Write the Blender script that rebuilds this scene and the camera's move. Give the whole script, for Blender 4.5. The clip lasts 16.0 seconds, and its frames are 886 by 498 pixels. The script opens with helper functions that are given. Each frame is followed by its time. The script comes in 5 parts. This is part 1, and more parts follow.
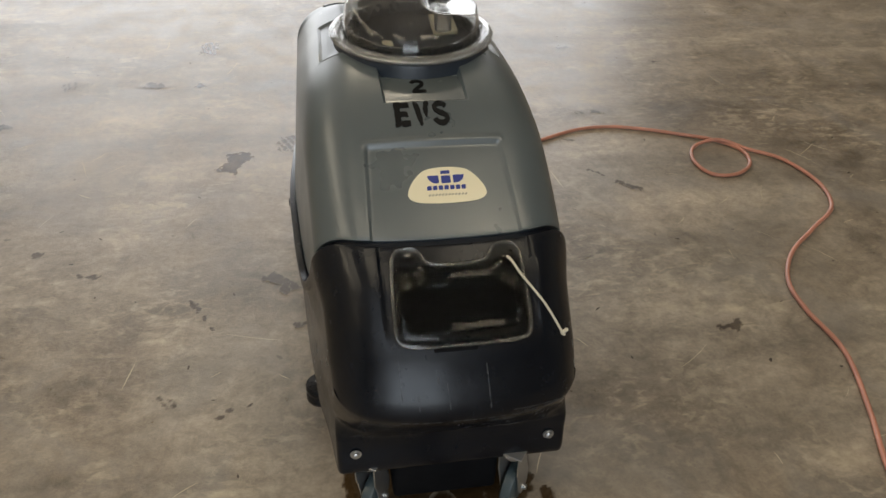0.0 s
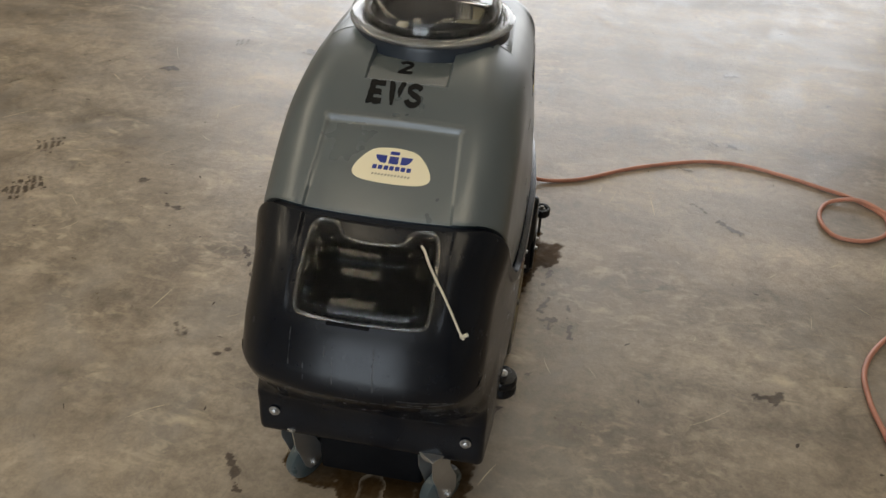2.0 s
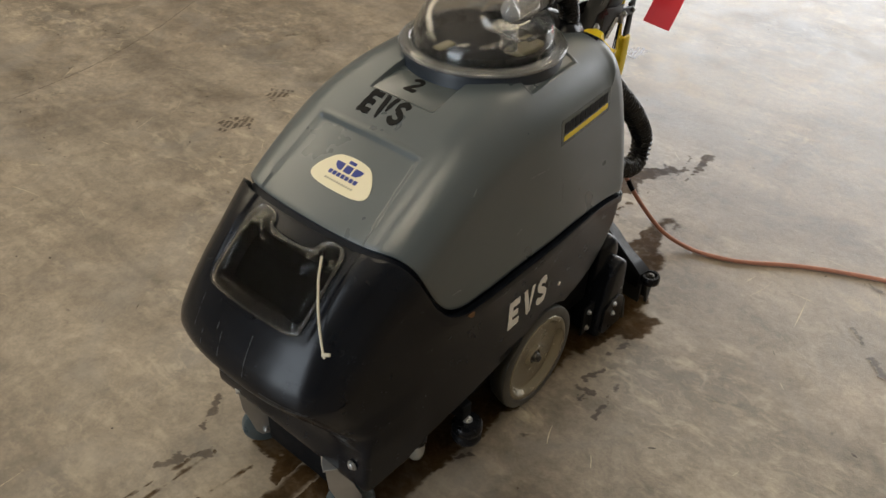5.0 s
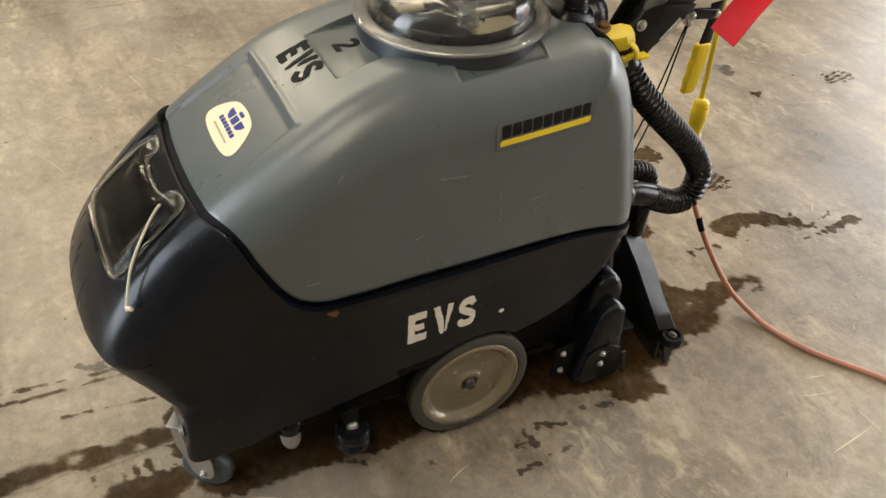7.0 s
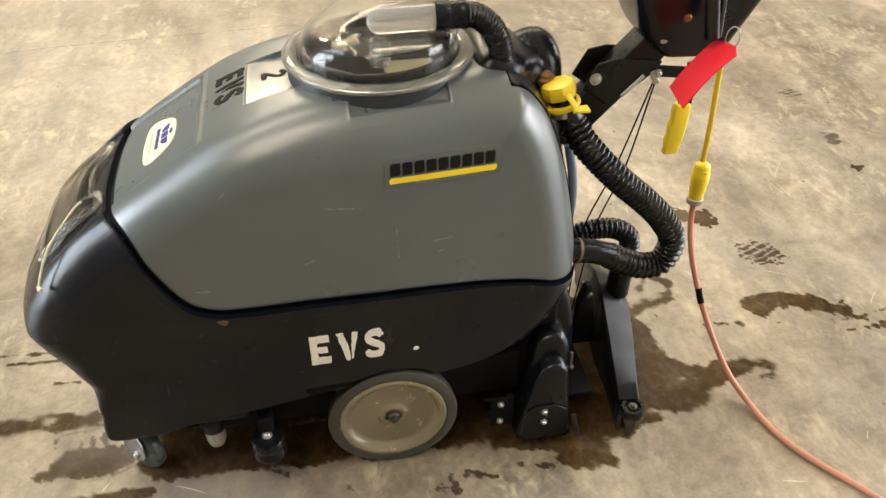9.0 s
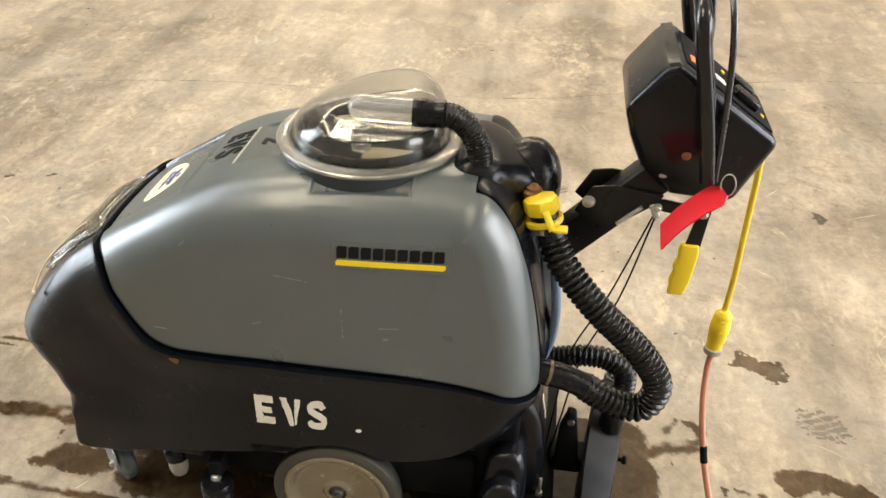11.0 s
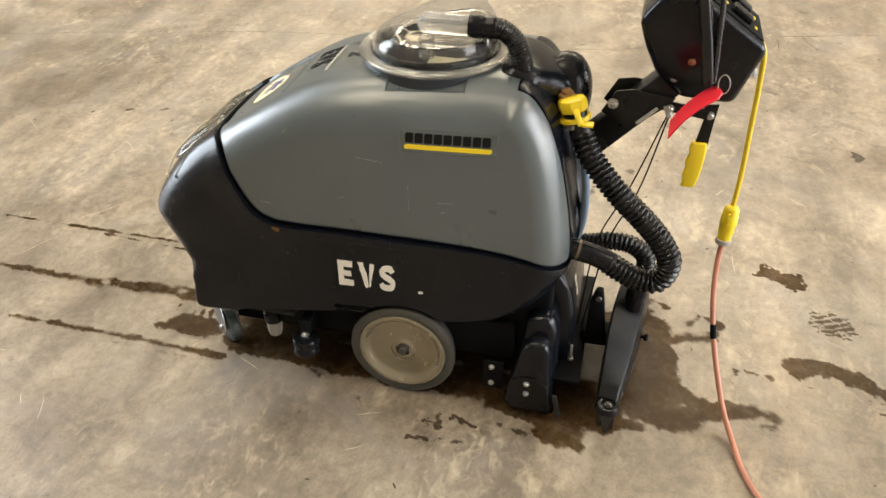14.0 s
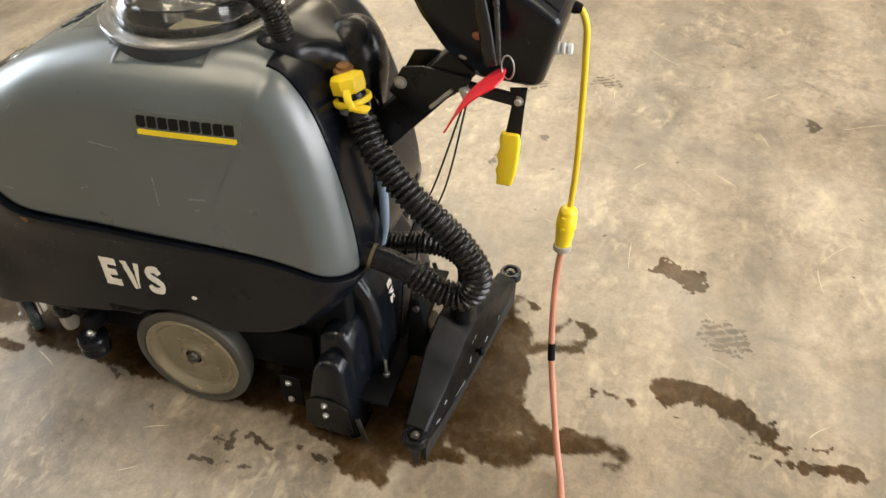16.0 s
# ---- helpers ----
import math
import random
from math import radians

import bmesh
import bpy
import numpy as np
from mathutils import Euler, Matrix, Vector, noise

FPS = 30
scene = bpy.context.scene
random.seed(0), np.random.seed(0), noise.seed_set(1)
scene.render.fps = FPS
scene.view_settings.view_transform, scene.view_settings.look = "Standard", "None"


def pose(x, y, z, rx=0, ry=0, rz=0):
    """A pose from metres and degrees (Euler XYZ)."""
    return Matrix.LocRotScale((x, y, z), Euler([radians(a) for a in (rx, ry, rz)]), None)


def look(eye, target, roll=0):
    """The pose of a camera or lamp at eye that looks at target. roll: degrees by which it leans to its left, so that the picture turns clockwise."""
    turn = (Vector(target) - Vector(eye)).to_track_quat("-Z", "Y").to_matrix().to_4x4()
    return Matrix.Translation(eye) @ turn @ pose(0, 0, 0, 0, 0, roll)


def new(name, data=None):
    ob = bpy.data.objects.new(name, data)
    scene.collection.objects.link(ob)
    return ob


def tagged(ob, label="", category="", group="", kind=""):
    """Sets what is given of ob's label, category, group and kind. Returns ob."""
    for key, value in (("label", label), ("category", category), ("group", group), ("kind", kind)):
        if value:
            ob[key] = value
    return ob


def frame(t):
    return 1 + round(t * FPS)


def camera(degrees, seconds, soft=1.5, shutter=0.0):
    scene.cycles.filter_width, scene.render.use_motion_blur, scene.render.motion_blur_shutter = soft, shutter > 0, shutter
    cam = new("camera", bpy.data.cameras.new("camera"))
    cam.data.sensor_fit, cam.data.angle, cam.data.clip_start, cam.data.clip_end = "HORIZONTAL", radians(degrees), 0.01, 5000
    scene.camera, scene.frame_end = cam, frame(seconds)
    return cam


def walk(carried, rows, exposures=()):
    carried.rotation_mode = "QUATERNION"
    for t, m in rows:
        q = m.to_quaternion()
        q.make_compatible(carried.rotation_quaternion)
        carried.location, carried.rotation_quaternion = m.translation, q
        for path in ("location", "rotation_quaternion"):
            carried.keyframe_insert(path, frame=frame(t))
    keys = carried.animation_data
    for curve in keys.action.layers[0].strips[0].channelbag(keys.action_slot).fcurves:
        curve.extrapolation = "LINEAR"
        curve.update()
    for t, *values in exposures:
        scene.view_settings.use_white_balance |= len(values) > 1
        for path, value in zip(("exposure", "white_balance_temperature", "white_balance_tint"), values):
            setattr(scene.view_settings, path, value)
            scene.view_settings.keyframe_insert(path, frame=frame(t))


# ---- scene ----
from mathutils.bvhtree import BVHTree

cam = camera(56.5, 16.0)
METRES, EYE, TILT, LEAN, TURN = 4.478, 1.5, 0.0, 0.0, -10.7
ROWS = [
    (0.0, 0.0, 0.0, 0.0, 1.34, -36.13, -1.83),
    (0.5, 0.0237, 0.0033, 0.0011, 4.76, -36.05, -1.22),
    (1.0, 0.0642, -0.0053, 0.002, 10.48, -34.98, -1.23),
    (1.5, 0.0953, -0.0074, -0.0007, 16.19, -35.15, -1.55),
    (2.0, 0.1181, 0.0232, -0.006, 21.51, -36.26, -2.17),
    (2.5, 0.1377, 0.0541, -0.0047, 26.12, -37.08, -2.95),
    (3.0, 0.1622, 0.0602, -0.0014, 31.22, -37.07, -2.81),
    (3.5, 0.2033, 0.0573, 0.0049, 37.78, -35.24, -3.22),
    (3.7, 0.2152, 0.0597, 0.0053, 39.14, -34.62, -2.88),
    (5.8, 0.2689, 0.1976, -0.0001, 60.97, -38.2, -2.4),
    (6.0, 0.2799, 0.2106, -0.0008, 63.27, -38.05, -2.73),
    (6.5, 0.287, 0.2394, -0.0059, 68.36, -38.67, -2.85),
    (7.0, 0.2692, 0.2837, -0.0105, 74.8, -40.39, -2.88),
    (7.5, 0.2592, 0.3122, -0.0097, 78.55, -41.66, -2.02),
    (8.0, 0.2695, 0.3439, -0.0057, 81.3, -40.8, -0.96),
    (8.5, 0.2832, 0.3779, -0.0007, 87.96, -37.85, -0.29),
    (9.0, 0.2882, 0.4029, -0.0053, 90.73, -38.18, 0.27),
    (9.5, 0.2646, 0.4268, -0.0044, 95.83, -37.62, -0.68),
    (9.7, 0.2552, 0.4333, -0.0037, 97.75, -36.48, -0.92),
    (11.8, 0.2923, 0.5224, 0.0083, 113.33, -32.55, -0.52),
    (12.0, 0.3038, 0.5237, 0.0104, 113.71, -32.16, -0.01),
    (12.5, 0.3288, 0.5276, 0.014, 114.04, -32.35, 0.69),
    (13.0, 0.3419, 0.5274, 0.0086, 114.24, -34.81, 0.82),
    (13.5, 0.3461, 0.5293, 0.0087, 113.76, -36.14, 0.3),
    (14.0, 0.3401, 0.5406, 0.0106, 114.45, -35.28, 0.28),
    (14.5, 0.3206, 0.5678, 0.0108, 117.37, -34.29, -0.33),
    (15.0, 0.2947, 0.6043, 0.0033, 120.19, -34.75, -1.39),
    (15.5, 0.2676, 0.62, -0.0026, 119.47, -37.19, -0.08),
    (16.0, 0.2151, 0.6165, -0.0048, 118.29, -40.36, 0.99),
]
EXPOSURES = [(0.0, -0.76), (1.5, -0.82), (2.5, -0.72), (3.5, -0.64), (5.8, -0.4), (7.0, 0.18), (9.0, 0.76), (12.0, 0.78), (16.0, 0.60)]
walk(cam, [(t, pose(0, 0, EYE, TILT, LEAN, TURN) @ pose(METRES * x, METRES * y, METRES * z, 90 + pitch, roll, yaw)) for t, x, y, z, yaw, pitch, roll in ROWS], EXPOSURES)

# ---- light ----
world = bpy.data.worlds.new("sky")
scene.world = world
world.use_nodes = True
wn = world.node_tree
sky = wn.nodes.new("ShaderNodeTexSky")
sky.sky_type, sky.sun_disc = "NISHITA", False
sky.sun_elevation, sky.sun_rotation = radians(55), radians(20)
wn.links.new(sky.outputs[0], wn.nodes["Background"].inputs[0])
wn.nodes["Background"].inputs[1].default_value = 0.12


def lamp(name, kind, energy, m, color=(1, 1, 1), size=1.0, size_y=1.0, angle=0.5):
    data = bpy.data.lights.new(name, kind)
    data.energy, data.color = energy, color
    if kind == "AREA":
        data.shape, data.size, data.size_y = "RECTANGLE", size, size_y
    else:
        data.angle = radians(angle)
    ob = new(name, data)
    ob.matrix_world = m
    return ob


lamp("sun", "SUN", 1.2, look((4, 12, 20), (0, 4, 0)), (1, 0.96, 0.9), angle=10)
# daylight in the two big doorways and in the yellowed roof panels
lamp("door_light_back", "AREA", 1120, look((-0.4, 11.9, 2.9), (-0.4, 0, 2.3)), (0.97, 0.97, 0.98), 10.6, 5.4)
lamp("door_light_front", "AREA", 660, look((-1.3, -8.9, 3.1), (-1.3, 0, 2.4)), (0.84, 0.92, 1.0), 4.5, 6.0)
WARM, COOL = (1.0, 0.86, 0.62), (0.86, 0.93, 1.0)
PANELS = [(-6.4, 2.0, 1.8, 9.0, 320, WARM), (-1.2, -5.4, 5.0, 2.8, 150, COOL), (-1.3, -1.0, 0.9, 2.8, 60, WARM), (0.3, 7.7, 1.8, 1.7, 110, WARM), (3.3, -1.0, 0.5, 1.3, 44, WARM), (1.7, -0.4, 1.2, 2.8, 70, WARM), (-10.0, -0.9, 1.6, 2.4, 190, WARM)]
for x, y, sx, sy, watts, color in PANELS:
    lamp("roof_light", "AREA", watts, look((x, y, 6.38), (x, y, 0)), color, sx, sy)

# ---- materials ----


def material(name):
    m = bpy.data.materials.new(name)
    m.use_nodes = True
    n = m.node_tree.nodes
    return m, n, m.node_tree.links, n["Principled BSDF"]


def noise_node(n, k, scale, detail=4, rough=0.55, vec=None, dist=0.0):
    t = n.new("ShaderNodeTexNoise")
    t.inputs["Scale"].default_value, t.inputs["Detail"].default_value = scale, detail
    t.inputs["Roughness"].default_value, t.inputs["Distortion"].default_value = rough, dist
    if vec is not None:
        k.new(vec, t.inputs["Vector"])
    return t.outputs["Fac"]


def ramp(n, k, fac, stops):
    r = n.new("ShaderNodeValToRGB")
    e = r.color_ramp.elements
    while len(e) < len(stops):
        e.new(0.5)
    for el, (p, c) in zip(e, stops):
        el.position = p
        el.color = (*c, 1) if isinstance(c, tuple) else (c, c, c, 1)
    k.new(fac, r.inputs[0])
    return r.outputs[0]


def mix(n, k, kind, fac, a, b):
    m = n.new("ShaderNodeMix")
    m.data_type, m.blend_type = "RGBA", kind
    for v, s in ((fac, m.inputs[0]), (a, m.inputs[6]), (b, m.inputs[7])):
        if hasattr(v, "node"):
            k.new(v, s)
        else:
            s.default_value = v if not isinstance(v, tuple) else (*v, 1)
    return m.outputs[2]


def bump(n, k, p, height, strength, distance, after=None):
    b = n.new("ShaderNodeBump")
    b.inputs["Strength"].default_value, b.inputs["Distance"].default_value = strength, distance
    k.new(height, b.inputs["Height"])
    if after is not None:
        k.new(after, b.inputs["Normal"])
    k.new(b.outputs[0], p.inputs["Normal"])
    return b.outputs[0]


def where(n):
    return n.new("ShaderNodeNewGeometry").outputs["Position"]


def plastic(name, color, rough, grain=0.15, wear=0.25, spec=0.5, metal=0.0, scale=500.0, even=1.0):
    """Moulded plastic, rubber or paint: fine grain, faint blotches and rub marks."""
    m, n, k, p = material(name)
    pos = where(n)
    big = noise_node(n, k, 9, 5, 0.6, pos)
    fine = noise_node(n, k, scale, 2, 0.5, pos)
    lighter = tuple(min(1, c * (1 + wear) + 0.006 * wear) for c in color)
    darker = tuple(c * (1 - wear * 0.6) for c in color)
    k.new(ramp(n, k, big, [(0.3, darker), (0.72, lighter)]), p.inputs["Base Color"])
    k.new(ramp(n, k, noise_node(n, k, 30, 6, 0.7, pos), [(0.3, max(0.03, rough - 0.07 * even)), (0.75, min(1, rough + 0.12 * even))]), p.inputs["Roughness"])
    p.inputs["Metallic"].default_value = metal
    p.inputs["Specular IOR Level"].default_value = spec
    bump(n, k, p, fine, grain, 0.0006)
    return m


def stroke_noise(n, k, pos, turn, long, thin, scale, stops):
    """Noise drawn out along one direction, cut to sparse flecks."""
    mp = n.new("ShaderNodeMapping")
    mp.inputs["Rotation"].default_value, mp.inputs["Scale"].default_value = (0, 0, turn), (long, thin, 1.0)
    k.new(pos, mp.inputs[0])
    return ramp(n, k, noise_node(n, k, scale, 4, 0.6, mp.outputs[0], 0.5), stops)


def concrete(name, wet, stain=False, sheen=0.09, shine=(0.18, 0.38)):
    """Old sealed warehouse slab: tan and grey mottling, cream scuff flecks, dark specks; wet: soaked and shiny."""
    m, n, k, p = material(name)
    pos = where(n)
    a = noise_node(n, k, 1.3, 6, 0.6, pos, 0.7)
    b = noise_node(n, k, 6.0, 8, 0.68, pos, 1.3)
    c = noise_node(n, k, 36.0, 6, 0.7, pos, 0.4)
    f = noise_node(n, k, 260.0, 3, 0.6, pos)
    base = ramp(n, k, a, [(0.34, (0.178, 0.140, 0.098)), (0.48, (0.266, 0.217, 0.158)), (0.64, (0.335, 0.281, 0.213))])
    base = mix(n, k, "MULTIPLY", 0.85, base, ramp(n, k, b, [(0.30, 0.58), (0.48, 0.93), (0.66, 1.25)]))
    base = mix(n, k, "MULTIPLY", 0.6, base, ramp(n, k, c, [(0.32, 0.58), (0.55, 1.0), (0.7, 1.2)]))
    base = mix(n, k, "MULTIPLY", 0.34, base, ramp(n, k, noise_node(n, k, 120.0, 3, 0.6, pos), [(0.36, 0.72), (0.52, 1.0), (0.66, 1.16)]))
    # broad sweeps of the trowel
    for turn, scale in ((0.35, 0.55), (1.25, 0.8)):
        sw = stroke_noise(n, k, pos, turn, 1.0, 5.5, scale, [(0.36, 0.68), (0.5, 1.0), (0.66, 1.24)])
        base = mix(n, k, "MULTIPLY", 0.68, base, sw)
    # grey trowelled patches
    g = noise_node(n, k, 2.6, 5, 0.6, pos, 1.0)
    base = mix(n, k, "MIX", ramp(n, k, g, [(0.50, 0.0), (0.68, 0.45)]), base, (0.235, 0.215, 0.190))
    # cream flecks in three directions, thick in some places and rare in others
    where_ = ramp(n, k, noise_node(n, k, 1.7, 5, 0.65, pos, 1.0), [(0.45, 0.05), (0.64, 1.0)])
    for turn, scale, lo in ((0.5, 2.6, 0.55), (1.7, 2.0, 0.56), (2.6, 4.0, 0.56)):
        fl = stroke_noise(n, k, pos, turn, 4.0, 7.5, scale, [(lo, 0.0), (lo + 0.13, 0.52)])
        base = mix(n, k, "MIX", mix(n, k, "MULTIPLY", 1.0, fl, where_), base, (0.54, 0.45, 0.315))
    blot = ramp(n, k, noise_node(n, k, 15.0, 6, 0.62, pos, 1.6), [(0.55, 0.0), (0.68, 0.36)])
    base = mix(n, k, "MIX", mix(n, k, "MULTIPLY", 1.0, blot, where_), base, (0.50, 0.425, 0.31))
    d = noise_node(n, k, 19.0, 3, 0.5, pos, 0.3)
    base = mix(n, k, "MIX", ramp(n, k, d, [(0.72, 0.0), (0.77, 0.7)]), base, (0.09, 0.07, 0.05))
    rough = ramp(n, k, b, [(0.3, 0.27), (0.7, 0.48)])
    if wet or stain:
        at = n.new("ShaderNodeAttribute")
        at.attribute_name = "soak"
        soak = at.outputs["Fac"]
        patchy = ramp(n, k, noise_node(n, k, 11.0, 6, 0.65, pos, 0.8), [(0.34, 0.84), (0.55, 1.0)])
        amount = mix(n, k, "MULTIPLY", 1.0, soak, patchy)
        base = mix(n, k, "MULTIPLY", amount, base, (0.21, 0.150, 0.085) if wet else (0.20, 0.155, 0.11))
    if wet:
        rough = mix(n, k, "MIX", soak, rough, ramp(n, k, c, [(0.35, shine[0]), (0.7, shine[1])]))
    k.new(base, p.inputs["Base Color"])
    k.new(rough, p.inputs["Roughness"])
    p.inputs["Specular IOR Level"].default_value = 0.65
    one = bump(n, k, p, c, 0.3, 0.004)
    two = bump(n, k, p, f, 0.25, 0.0012, one)
    if wet:
        k.new(ramp(n, k, soak, [(0.0, 0.65), (1.0, sheen)]), p.inputs["Specular IOR Level"])
        for link, full in ((one, (0.3, 0.12)), (two, (0.25, 0.05))):
            k.new(ramp(n, k, soak, [(0.0, full[0]), (1.0, full[1])]), link.node.inputs["Strength"])
    return m


def scuffed_black(name, color):
    """Black moulded plastic with faint vertical rub marks and scratches."""
    m, n, k, p = material(name)
    pos = where(n)
    big = noise_node(n, k, 9, 5, 0.6, pos)
    base = ramp(n, k, big, [(0.3, tuple(c * 0.8 for c in color)), (0.72, tuple(c * 1.4 for c in color))])
    mp = n.new("ShaderNodeMapping")
    mp.inputs["Scale"].default_value = (60.0, 60.0, 4.0)
    k.new(pos, mp.inputs[0])
    rub = noise_node(n, k, 2.2, 4, 0.6, mp.outputs[0], 0.2)
    patch = ramp(n, k, noise_node(n, k, 5.0, 4, 0.6, pos), [(0.46, 0.0), (0.66, 1.0)])
    marks = mix(n, k, "MULTIPLY", 1.0, ramp(n, k, rub, [(0.62, 0.0), (0.74, 0.5)]), patch)
    base = mix(n, k, "MIX", marks, base, (0.045, 0.046, 0.048))
    k.new(base, p.inputs["Base Color"])
    k.new(ramp(n, k, noise_node(n, k, 26, 6, 0.7, pos), [(0.3, 0.19), (0.75, 0.30)]), p.inputs["Roughness"])
    p.inputs["Specular IOR Level"].default_value = 0.28
    bump(n, k, p, noise_node(n, k, 900, 2, 0.5, pos), 0.05, 0.0006)
    return m


def scratched_grey(name, color):
    """Grey moulded plastic with an uneven satin gloss."""
    m, n, k, p = material(name)
    pos = where(n)
    big = noise_node(n, k, 7, 5, 0.6, pos)
    base = ramp(n, k, big, [(0.3, tuple(c * 0.93 for c in color)), (0.72, tuple(c * 1.08 for c in color))])
    k.new(base, p.inputs["Base Color"])
    k.new(ramp(n, k, noise_node(n, k, 10, 3, 0.5, pos), [(0.3, 0.27), (0.75, 0.36)]), p.inputs["Roughness"])
    p.inputs["Specular IOR Level"].default_value = 1.0
    bump(n, k, p, noise_node(n, k, 420, 2, 0.5, pos), 0.13, 0.0008)
    return m


def clear_plastic(name, tint=(1, 1, 1), rough=0.04, haze=0.12, ior=1.47, scuff=0.12):
    """Clear moulded plastic, lightly hazed by scratches."""
    m, n, k, p = material(name)
    p.inputs["Base Color"].default_value = (*tint, 1)
    p.inputs["Transmission Weight"].default_value = 1.0 - haze
    p.inputs["IOR"].default_value = ior
    pos = where(n)
    k.new(ramp(n, k, noise_node(n, k, 14, 6, 0.7, pos), [(0.35, rough), (0.8, rough + scuff)]), p.inputs["Roughness"])
    return m


FLOOR = concrete("floor_concrete", False)
WET = concrete("wet_concrete", True, False, 0.07, (0.16, 0.36))
FRESH = concrete("freshly_wet_concrete", True, False, 0.30, (0.05, 0.18))
WALL = plastic("wall_paint", (0.34, 0.305, 0.25), 0.7, 0.2, 0.1, scale=60)
ROOF = plastic("roof_sheet", (0.58, 0.53, 0.45), 0.6, 0.1, 0.1, scale=40)
ASPHALT = plastic("asphalt", (0.09, 0.09, 0.09), 0.8, 0.4, 0.2, scale=80)
GREY = scratched_grey("grey_tank_plastic", (0.078, 0.095, 0.099))
BLACK = scuffed_black("black_tank_plastic", (0.0045, 0.0056, 0.0082))
SATIN = plastic("black_satin_plastic", (0.0055, 0.006, 0.0078), 0.25, 0.05, 0.2, 0.25)
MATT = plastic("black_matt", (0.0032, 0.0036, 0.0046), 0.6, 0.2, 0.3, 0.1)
PAINT = plastic("black_painted_steel", (0.006, 0.006, 0.006), 0.30, 0.05, 0.3, 0.25)
BARGLOSS = plastic("black_gloss_paint", (0.005, 0.005, 0.006), 0.14, 0.03, 0.2, 0.5)
HOSE = plastic("black_hose_rubber", (0.006, 0.006, 0.0065), 0.25, 0.06, 0.3, 0.35)
YELLOW = plastic("yellow_plastic", (0.83, 0.63, 0.02), 0.36, 0.08, 0.06)
CORDYELLOW = plastic("yellow_cord", (0.72, 0.52, 0.02), 0.42, 0.1, 0.1)
RED = plastic("red_vinyl", (0.72, 0.018, 0.03), 0.45, 0.05, 0.05)
ORANGE = plastic("salmon_cord", (0.44, 0.19, 0.125), 0.45, 0.1, 0.2)
CREAM = plastic("cream_label", (0.80, 0.72, 0.50), 0.4, 0.02, 0.03)
BLUE = plastic("blue_print", (0.018, 0.035, 0.22), 0.4, 0.02, 0.05)
FADED = plastic("faded_print", (0.42, 0.37, 0.26), 0.5, 0.02, 0.05)
INK = plastic("black_spray_paint", (0.006, 0.006, 0.006), 0.6, 0.1, 0.2, 0.15)
WHITE = plastic("white_brush_paint", (0.76, 0.72, 0.64), 0.6, 0.3, 0.15)
RIM = plastic("wheel_rim_paint", (0.33, 0.295, 0.215), 0.20, 0.1, 0.12, 0.6, 0.7)
DULL = plastic("dull_steel", (0.10, 0.095, 0.085), 0.4, 0.2, 0.3, 0.5, 0.8)
TYRE = plastic("grey_tyre", (0.046, 0.0445, 0.038), 0.36, 0.25, 0.25)
ZINC = plastic("zinc_steel", (0.46, 0.46, 0.45), 0.34, 0.15, 0.15, 0.5, 0.85)
RUST = plastic("rusty_brass", (0.19, 0.095, 0.03), 0.5, 0.4, 0.5, 0.5, 0.4)
CASTERGREY = plastic("caster_wheel", (0.06, 0.08, 0.085), 0.3, 0.1, 0.2)
PALEBLUE = plastic("pale_blue_plastic", (0.22, 0.30, 0.42), 0.4, 0.1, 0.1)
SEAM = plastic("blue_black_gasket", (0.005, 0.008, 0.015), 0.45, 0.1, 0.2, 0.2)
IVORY = plastic("ivory_plastic", (0.62, 0.55, 0.36), 0.4, 0.1, 0.1)
COLLAR = plastic("slate_plastic", (0.022, 0.029, 0.038), 0.34, 0.1, 0.1)
STAIN = concrete("stained_concrete", False, True)
SPECK = plastic("dark_dirt", (0.060, 0.046, 0.032), 0.6, 0.3, 0.35, scale=200)
SCRATCH = plastic("pale_scratch", (0.52, 0.44, 0.31), 0.6, 0.2, 0.2, scale=200)
GLOSSFILM = plastic("glossy_film", (0.090, 0.104, 0.103), 0.18, 0.05, 0.05, 1.0, scale=120)
FILM = plastic("sticker_film", (0.100, 0.113, 0.110), 0.22, 0.03, 0.05)
RUB = plastic("rubbed_grey", (0.20, 0.215, 0.21), 0.45, 0.1, 0.2)
WORN = plastic("worn_black", (0.026, 0.027, 0.029), 0.5, 0.2, 0.3)
STRING = plastic("braided_string", (0.62, 0.57, 0.44), 0.8, 0.3, 0.1)
RUBBER = plastic("blade_rubber", (0.02, 0.02, 0.018), 0.5, 0.1, 0.3)
CLEAR = clear_plastic("clear_dome_plastic", (0.78, 0.78, 0.765), 0.02, 0.015, 1.40)
CUPCLEAR = clear_plastic("cloudy_cup_plastic", (0.8, 0.78, 0.7), 0.2, 0.4)

# ---- builders ----


def finish(ob, mat, smooth=True, angle=40):
    ob.data.materials.append(mat)
    if smooth:
        ob.data.shade_smooth()
        if angle:
            ob.data.set_sharp_from_angle(angle=radians(angle))
    return ob


def thing(name, base, label, category, group="", kind=""):
    ob = new(name)
    ob.location = base
    ob.empty_display_size = 0.1
    return tagged(ob, label, category, group, kind)


def origin_of(ob):
    v = Vector(ob.location)
    while ob.parent:
        ob = ob.parent
        v += Vector(ob.location)
    return v


